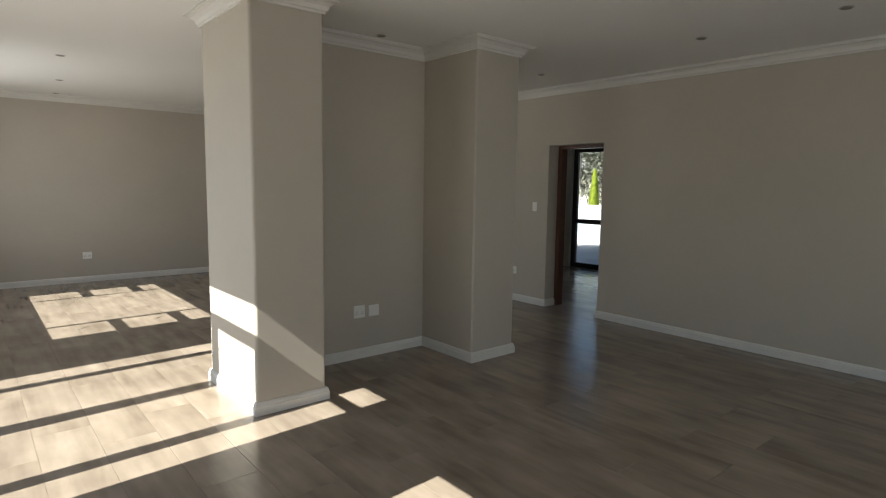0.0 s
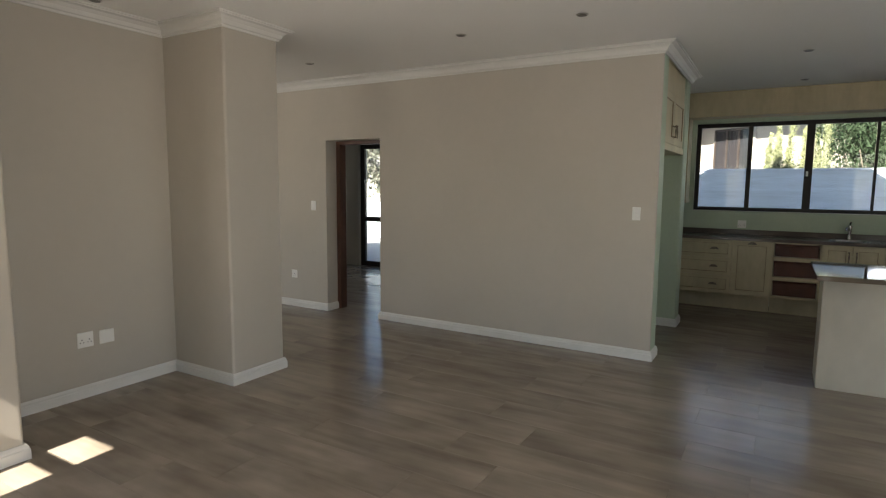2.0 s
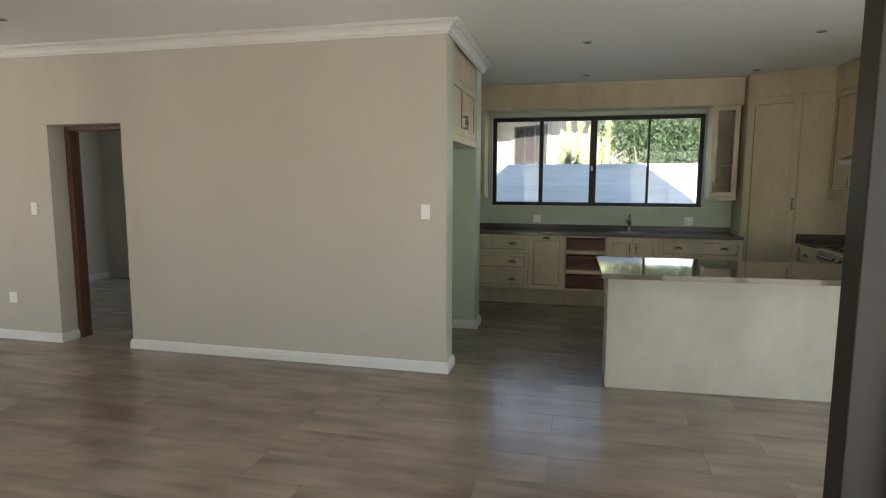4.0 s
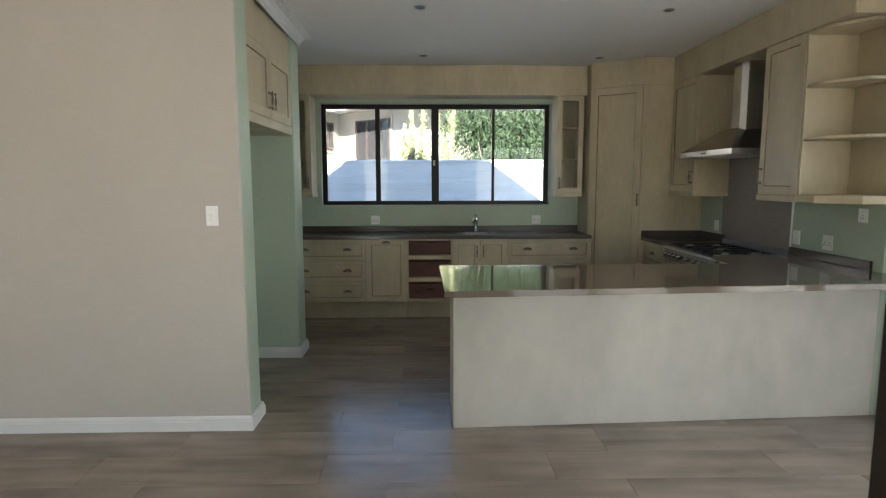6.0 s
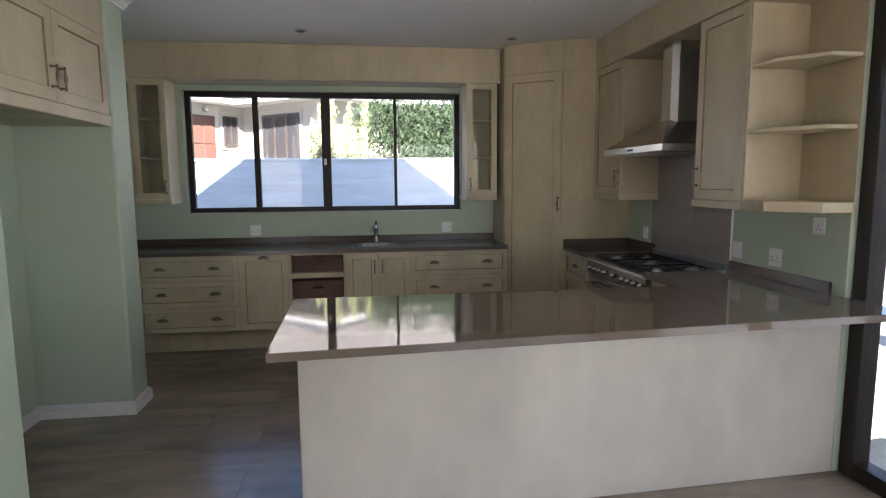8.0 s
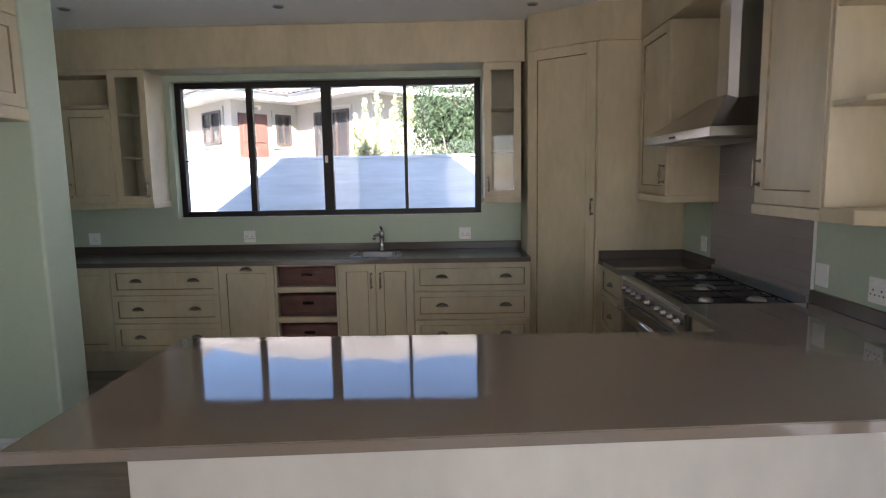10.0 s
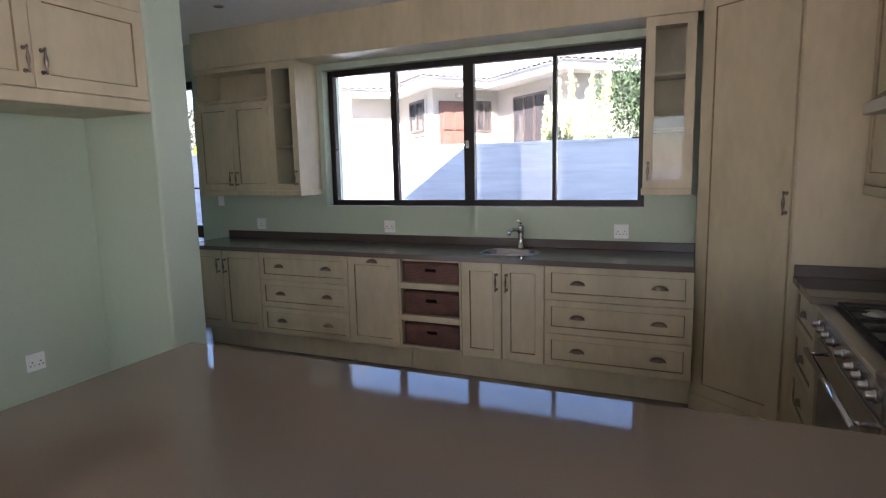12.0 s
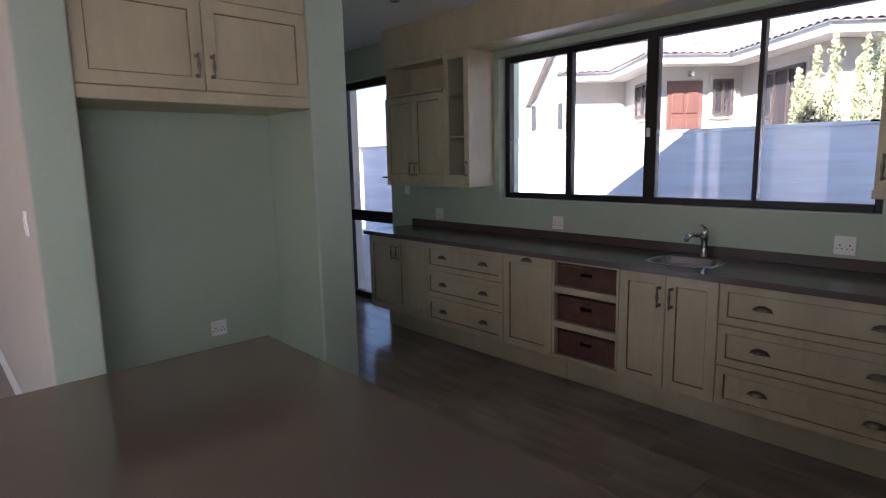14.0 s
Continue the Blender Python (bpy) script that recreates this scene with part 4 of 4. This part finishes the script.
TERRACOTTA = mat("weathered_roof_tile", (0.19, 0.172, 0.16), 0.8, vary=0.25, scale=3, grain=0.15, grain_scale=40)
REDWOOD = mat("red_brown_door", (0.13, 0.06, 0.045), 0.45, vary=0.12, scale=4)
DARKWIN = mat("dark_window_glass", (0.035, 0.035, 0.038), 0.05)
BROWNFRAME = mat("brown_window_frame", (0.055, 0.042, 0.036), 0.5, vary=0.1, scale=6)
LEAF = mat("dark_green_leaf", (0.042, 0.066, 0.034), 0.6, spec=0.15, vary=0.45, scale=9)
PALELEAF = mat("pale_yellow_leaf", (0.33, 0.35, 0.19), 0.6, spec=0.15, vary=0.35, scale=9)
CONIFER = mat("lime_conifer", (0.32, 0.40, 0.04), 0.6, vary=0.3, scale=8)
BARK = mat("grey_bark", (0.10, 0.08, 0.06), 0.9, vary=0.3, scale=15)
GREYTREE = mat("grey_green_foliage", (0.11, 0.115, 0.085), 0.7, vary=0.4, scale=5)

bm = bmesh.new()
v = [bm.verts.new(c) for c in ((-900, -900, -0.14), (900, -900, -0.14), (900, 900, -0.14), (-900, 900, -0.14))]
bm.faces.new(v)
structure("ground", bm, PAVING, "pale paved ground round the house", "ground")


def boundary(name, x0, y0, x1, y1, top, label):
    ob = tagged(thing(name, ((x0 + x1) / 2, (y0 + y1) / 2, -0.14), label, "garden wall"), kind="structure")
    part("wall_body", soft_box((x0, y0, -0.14), (x1, y1, top - 0.05), 0.004, 1), BLUED_WALL, ob)
    part("coping", soft_box((x0 - 0.015, y0 - 0.01, top - 0.05), (x1 + 0.015, y1 + 0.01, top), 0.008, 1), BLUED_WALL, ob)


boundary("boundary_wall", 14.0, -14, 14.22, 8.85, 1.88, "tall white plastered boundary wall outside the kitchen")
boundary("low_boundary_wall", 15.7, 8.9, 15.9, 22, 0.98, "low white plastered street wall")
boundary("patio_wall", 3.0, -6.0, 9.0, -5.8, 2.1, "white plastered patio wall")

# assumed covered patio: unseen roof slab added to shade the glazed corner
bm = bmesh.new()
box(bm, (-0.6, -6.5, 2.73), (3.99, -1.0, 2.85))
structure("patio_sun_block", bm, CEIL, "unseen patio roof added to keep the sun off the glazed corner", "roof")
# own roof: flat slab over the living wing, gable over the kitchen
bm = bmesh.new()
prof = [(-4.45, 2.86), (-0.2, 5.98), (4.05, 2.86)]
a = [bm.verts.new((4.6, y, z)) for y, z in prof]
b = [bm.verts.new((10.45, y, z)) for y, z in prof]
bm.faces.new(a)
bm.faces.new(b[::-1])
for k in range(3):
    bm.faces.new((a[k], a[(k + 1) % 3], b[(k + 1) % 3], b[k]))
structure("roof", bm, TERRACOTTA, "tiled gable roof over the kitchen wing", "roof")
bm = bmesh.new()
prof = [(4.3, 2.86), (5.95, 5.4), (8.6, 5.4), (10.2, 2.86)]
a = [bm.verts.new((2.5, y, z)) for y, z in prof]
b = [bm.verts.new((10.45, y, z)) for y, z in prof]
bm.faces.new(a)
bm.faces.new(b[::-1])
for k in range(4):
    bm.faces.new((a[k], a[(k + 1) % 4], b[(k + 1) % 4], b[k]))
structure("roof_entry", bm, TERRACOTTA, "tiled hipped roof over the entry wing", "roof")

# neighbour's house on higher ground behind the wall
ob = thing("house", (18.5, 2.0, -0.14), "cream plastered neighbouring house with a tiled roof and white eaves", "house")
HP = [(17.1, 5.3), (17.87, 4.48), (16.54, 3.03), (17.75, 2.05), (16.14, 0.19), (17.35, -1.0), (17.35, -7.2)]
bm = bmesh.new()
prism(bm, HP + [(26, -7.2), (26, 5.3)], -0.14, 3.27)
part("wall", bm, PLASTER, ob)
# eaves overhang the walls
EV = [(16.55, 5.32), (17.3, 4.5), (15.95, 2.98), (17.15, 2.05), (15.6, 0.18), (16.8, -1.1), (16.8, -7.6)]
RIDGE = [(22.3, 5.32), (22.0, 4.6), (21.6, 3.1), (21.6, 2.1), (21.4, 0.4), (21.8, -0.9), (21.8, -7.4)]
bm = bmesh.new()
prism(bm, EV + [(26, -7.6), (26, 5.32)], 3.13, 3.28)
part("fascia", bm, TRIM, ob, "white fascia and eaves")
rv = part("roof", bmesh.new(), TERRACOTTA, ob, "weathered barrel-tile roof")
bm = bmesh.new()
TILE_EDGE = [(7.0 + (x - 7.0) * 0.993, y) for x, y in EV]
for (e0, e1), (r0, r1) in zip(zip(TILE_EDGE, TILE_EDGE[1:]), zip(RIDGE, RIDGE[1:])):
    e0, e1, r0, r1 = Vector((*e0, 3.29)), Vector((*e1, 3.29)), Vector((*r0, 5.6)), Vector((*r1, 5.6))
    bm.faces.new([bm.verts.new(c - Vector((0, 0, 0.02))) for c in (e0, e1, r1, r0)])
    n = max(4, int((e1 - e0).length / 0.145))
    seg, courses = 3, 14
    for k in range(n):
        for s in range(seg):
            for c in range(courses):
                q = []
                for f in (s / seg, (s + 1) / seg):
                    up = Vector((0, 0, 0.042 * math.sin(f * math.pi)))
                    lo, hi = e0.lerp(e1, (k + f) / n) + up, r0.lerp(r1, (k + f) / n) + up
                    q.append((lo.lerp(hi, c / courses) + Vector((0, 0, 0.035)), lo.lerp(hi, (c + 1) / courses)))
                drop = Vector((0, 0, 0.05))
                bm.faces.new([bm.verts.new(v) for v in (q[0][0], q[1][0], q[1][1], q[0][1])])
                bm.faces.new([bm.verts.new(v) for v in (q[0][0], q[1][0], q[1][0] - drop, q[0][0] - drop)])
bm.to_mesh(rv.data)
bm.free()


def on_wall(i, u0, u1):
    """Frame on the neighbour's wall i, from fraction u0 to u1."""
    p, q = Vector(HP[i]), Vector(HP[i + 1])
    d = (q - p)
    s = p + d * u0
    return frame_m(s.x, s.y, 0, d.x / d.length, d.y / d.length), d.length * (u1 - u0)


def house_window(i, u0, u1, v0, v1, bars, name="window"):
    m, w = on_wall(i, u0, u1)
    f = part(name, soft_box((-0.09, v0 - 0.09, -0.05), (w + 0.09, v1 + 0.09, 0.03), 0.01, 1), PLASTER, ob, "plaster surround", m)
    bm = bmesh.new()
    box(bm, (0, v0, 0.031), (w, v1, 0.036))
    part("pane", bm, DARKWIN, f, "dark glass", m)
    bm = bmesh.new()
    for k in range(bars + 1):
        u = w * k / bars
        box(bm, (u - 0.025, v0, 0.037), (u + 0.025, v1, 0.06))
    box(bm, (0, v0 - 0.01, 0.037), (w, v0 + 0.04, 0.061))
    box(bm, (0, v1 - 0.04, 0.037), (w, v1 + 0.01, 0.061))
    part("frame", bm, BROWNFRAME, f, "", m)


house_window(1, 0.41, 0.80, 2.3, 2.94, 2)
house_window(2, 0.65, 0.86, 2.27, 2.89, 2)
house_window(3, 0.29, 0.73, 1.75, 2.9, 3)
m, w = on_wall(2, 0.09, 0.515)
f = part("door", soft_box((0, 0.9, -0.05), (w, 2.88, 0.03), 0.008, 1), REDWOOD, ob, "red-brown panelled door", m)
for u0, u1 in ((0.08, w / 2 - 0.03), (w / 2 + 0.03, w - 0.08)):
    for v0, v1 in ((2.3, 2.8), (1.75, 2.22), (1.0, 1.67)):
        part("panel", soft_box((u0, v0, 0.03), (u1, v1, 0.045), 0.01, 1), REDWOOD, f, "", m)
bm = bmesh.new()
lathe(bm, (0, 0, 0), (0, 0, 1), [(0, 0.03), (0.02, 0.05), (0.09, 0.055), (0.12, 0.02)], 10)
m2, w2 = on_wall(2, 0.42, 0.6)
part("wall_lamp", bm, STEEL, ob, "small grey outdoor wall lamp", m2 @ Matrix.Translation((-0.1, 3.0, 0.02)))

# farther house to the north with a gable
ob = thing("house", (24, 13, -0.14), "white plastered gabled house beyond the wall", "house")
bm = bmesh.new()
prism(bm, [(22.5, 6.3), (30, 6.3), (30, 10.7), (22.5, 10.7)], -0.14, 3.6)
a = [bm.verts.new(c) for c in ((22.5, 6.3, 3.6), (22.5, 10.7, 3.6), (22.5, 8.6, 6.9))]
b = [bm.verts.new(c) for c in ((29.9, 6.3, 3.6), (29.9, 10.7, 3.6), (29.9, 8.6, 6.9))]
bm.faces.new(a)
bm.faces.new(b[::-1])
part("wall", bm, PLASTER, ob)
bm = bmesh.new()
g = [(5.95, 3.3), (8.6, 7.22), (11.0, 3.3), (10.75, 3.3), (8.6, 6.95), (6.2, 3.3)]
a = [bm.verts.new((22.2, y, z)) for y, z in g]
b = [bm.verts.new((30.2, y, z)) for y, z in g]
bm.faces.new(a)
bm.faces.new(b[::-1])
for k in range(6):
    bm.faces.new((a[k], a[(k + 1) % 6], b[(k + 1) % 6], b[k]))
part("roof", bm, TERRACOTTA, ob)
for y in (9.3, 10.4):
    w = part("window", soft_box((22.44, y, 2.4), (22.52, y + 0.34, 3.4), 0.01, 1), TRIM, ob)
    part("pane", soft_box((22.43, y + 0.07, 2.47), (22.445, y + 0.27, 3.33), 0.002, 1), DARKWIN, w)

# street side seen through the front door
ob = thing("house", (34, 26, -0.14), "distant white house with a grey roof across the street", "house")
bm = bmesh.new()
box(bm, (32, 16, -0.14), (38, 36, 2.65))
part("wall", bm, PLASTER, ob)
bm = bmesh.new()
a = [bm.verts.new(c) for c in ((31.5, 15.5, 2.65), (38.5, 15.5, 2.65), (35, 15.5, 3.9))]
b = [bm.verts.new(c) for c in ((31.5, 36.5, 2.65), (38.5, 36.5, 2.65), (35, 36.5, 3.9))]
bm.faces.new(a)
bm.faces.new(b[::-1])
for k in range(3):
    bm.faces.new((a[k], a[(k + 1) % 3], b[(k + 1) % 3], b[k]))
part("roof", bm, mat("grey_roof", (0.16, 0.155, 0.16), 0.8, vary=0.15, scale=2), ob)
bm = bmesh.new()
rng = random.Random(5)
ys = [-90 + k * 10 for k in range(25)]
hs = [5.0 + 2.5 * math.sin(k * 0.7) + rng.random() for k in range(25)]
lo = [bm.verts.new((85, y, -0.14)) for y in ys]
hi = [bm.verts.new((110, y, h)) for y, h in zip(ys, hs)]
for k in range(24):
    bm.faces.new((lo[k], lo[k + 1], hi[k + 1], hi[k]))
structure("backdrop", bm, GREYTREE, "far grey-green hillside", "hill")


def foliage(name, centre, radius, count, size, material, seed, label, category, taper=0.0, stems=7, slim=0.38, plumes=0):
    """Stems with many small leaves about an uneven outline."""
    r = random.Random(seed)
    ob = thing(name, centre, label, category)
    cx, cy, cz = centre
    rx, ry, h = radius
    bm = bmesh.new()
    for k in range(stems):
        a = r.uniform(0, math.tau)
        tube(bm, (cx + 0.1 * math.cos(a), cy + 0.1 * math.sin(a), cz), (cx + rx * 0.6 * math.cos(a), cy + ry * 0.6 * math.sin(a), cz + h * r.uniform(0.5, 0.85)), 0.03, 0.008, 6)
    part("stems", bm, BARK, ob)
    bm = bmesh.new()
    lumps = [(r.uniform(-0.65, 0.65), r.uniform(-0.7, 0.7), r.uniform(0.3, 0.88), r.uniform(0.25, 0.5)) for _ in range(60)]
    spires = [(r.uniform(-0.7, 0.7), r.uniform(-0.85, 0.85), r.uniform(0.74, 1.0)) for _ in range(plumes)]
    for _ in range(count):
        lx, ly, lz, lr = r.choice(lumps)
        d = Vector((r.gauss(0, 1), r.gauss(0, 1), r.gauss(0, 1))).normalized() * lr * r.uniform(0.55, 1.05)
        f = 1 - taper * min(1, max(0, lz + d.z * 0.5))
        if plumes:
            px, py, tall = spires[r.randrange(plumes)]
            u = r.random() ** 0.8
            wide = 0.21 * (1 - u) ** 0.7 + 0.02
            d = Vector((r.gauss(0, 0.5), r.gauss(0, 0.5), 0))
            lx, ly, lz, f, d.z = px * (1 + 0.25 * u), py * (1 + 0.25 * u), 0, 1, tall * u / 0.45
            d.x, d.y = d.x * wide / rx, d.y * wide / ry
        p = Vector((cx + (lx + d.x) * rx * f, cy + (ly + d.y) * ry * f, cz + max(0.02, (lz + d.z * 0.45)) * h))
        n = Vector((r.gauss(0, 1), r.gauss(0, 1), r.gauss(0.4, 1))).normalized()
        t = n.orthogonal().normalized()
        t = Matrix.Rotation(r.uniform(0, math.tau), 3, n) @ t
        if slim < 0.38:
            t = (t + Vector((0, 0, 0.9))).normalized()
            n = t.orthogonal().normalized()
            n = Matrix.Rotation(r.uniform(0, math.tau), 3, t) @ n
        s = n.cross(t)
        L = size * r.uniform(0.6, 1.3)
        W = L * slim
        q = [bm.verts.new(c) for c in (p - t * L, p + s * W + n * W * 0.3, p + t * L, p - s * W + n * W * 0.3)]
        bm.faces.new((q[0], q[1], q[2]))
        bm.faces.new((q[0], q[2], q[3]))
    part("leaves", bm, material, ob)
    return ob


foliage("shrub", (15.1, -1.75, -0.14), (0.55, 1.35, 3.35), 34000, 0.052, LEAF, 3, "dense dark green leafy shrub behind the boundary wall", "shrub", slim=0.24)
foliage("shrub", (14.95, -0.14, -0.14), (0.3, 0.5, 3.2), 30000, 0.028, PALELEAF, 4, "pale yellow-green shrub behind the boundary wall", "shrub", slim=0.26, plumes=15)
# Dark leaf mass added for the shade low in the pale shrub.
foliage("shrub", (14.8, -0.35, -0.14), (0.28, 0.75, 2.25), 14000, 0.028, LEAF, 12, "dark leaves added as the shaded foot of the pale shrub", "shrub", slim=0.26)


def conifer(x, y, h, r0, seed, group):
    r = random.Random(seed)
    ob = thing("conifer", (x, y, -0.14), "small lime green columnar conifer behind the street wall", "tree", group)
    bm = bmesh.new()
    tube(bm, (x, y, -0.14), (x, y, h * 0.8), 0.05, 0.015, 8)
    part("trunk", bm, BARK, ob)
    bm = bmesh.new()
    for _ in range(2200):
        f = r.random() ** 0.8
        rad = r0 * (1 - f) ** 0.6 * r.uniform(0.6, 1.05) * min(1, 0.5 + 3 * f)
        a = r.uniform(0, math.tau)
        p = Vector((x + rad * math.cos(a), y + rad * math.sin(a), -0.05 + f * h))
        t = Vector((math.cos(a) * 0.5, math.sin(a) * 0.5, 1)).normalized() * 0.09
        s = Vector((-math.sin(a), math.cos(a), 0)) * 0.03
        q = [bm.verts.new(c) for c in (p - s, p + s, p + t)]
        bm.faces.new(q)
    part("crown", bm, CONIFER, ob)


conifer(17.9, 11.95, 2.15, 0.24, 1, "street conifers")
conifer(18.4, 11.45, 2.3, 0.26, 2, "street conifers")
foliage("tree", (24.0, 16.2, -0.14), (2.0, 2.0, 4.6), 3500, 0.13, GREYTREE, 8, "grey-green leafy street tree", "tree")

# ---------------------------------------------------------------- floor planks
PLANK_MESH = {}


def plank_mesh(w, l):
    key = (round(w, 3), round(l, 3))
    if key not in PLANK_MESH:
        bm = bmesh.new()
        b, t = 0.0007, 0.0
        lo = [bm.verts.new(c) for c in ((0, 0, -0.008), (w, 0, -0.008), (w, l, -0.008), (0, l, -0.008))]
        mid = [bm.verts.new((c.co.x, c.co.y, -b)) for c in lo]
        hi = [bm.verts.new(c) for c in ((b, b, t), (w - b, b, t), (w - b, l - b, t), (b, l - b, t))]
        for a, c in ((lo, mid), (mid, hi)):
            for k in range(4):
                bm.faces.new((a[k], a[(k + 1) % 4], c[(k + 1) % 4], c[k]))
        bm.faces.new(hi)
        PLANK_MESH[key] = mesh_of("plank", bm, PLANK)
    return PLANK_MESH[key]


PW, PLEN, GAP = 0.297, 1.20, 0.0013
floor = bpy.data.objects["floor"]
far = bmesh.new()
for row in range(33):
    x0 = 0.416 + row * PW
    start = -3.19 if row % 2 else -3.54
    for k in range(13):
        y0, y1 = start + k * PLEN, start + (k + 1) * PLEN
        y0, y1, x1 = max(y0, -3.1), min(y1, 9.95), min(x0 + PW, 9.96)
        if y1 - y0 < 0.03:
            continue
        near = y0 < 5.4 and not (x0 > 7.0 and 3.6 < y0) and not (x0 < 3.8 and y1 < -1.0)
        if near:
            ob = new("plank", plank_mesh(x1 - x0 - GAP, y1 - y0 - GAP))
            ob.location = (x0, y0, 0)
            ob.parent = floor
        else:
            box(far, (x0, y0, -0.008), (x1 - GAP, y1 - GAP, 0.0))
tagged(part("far_planks", far, PLANK, floor), "wood-look planks of the far rooms", kind="stuff")
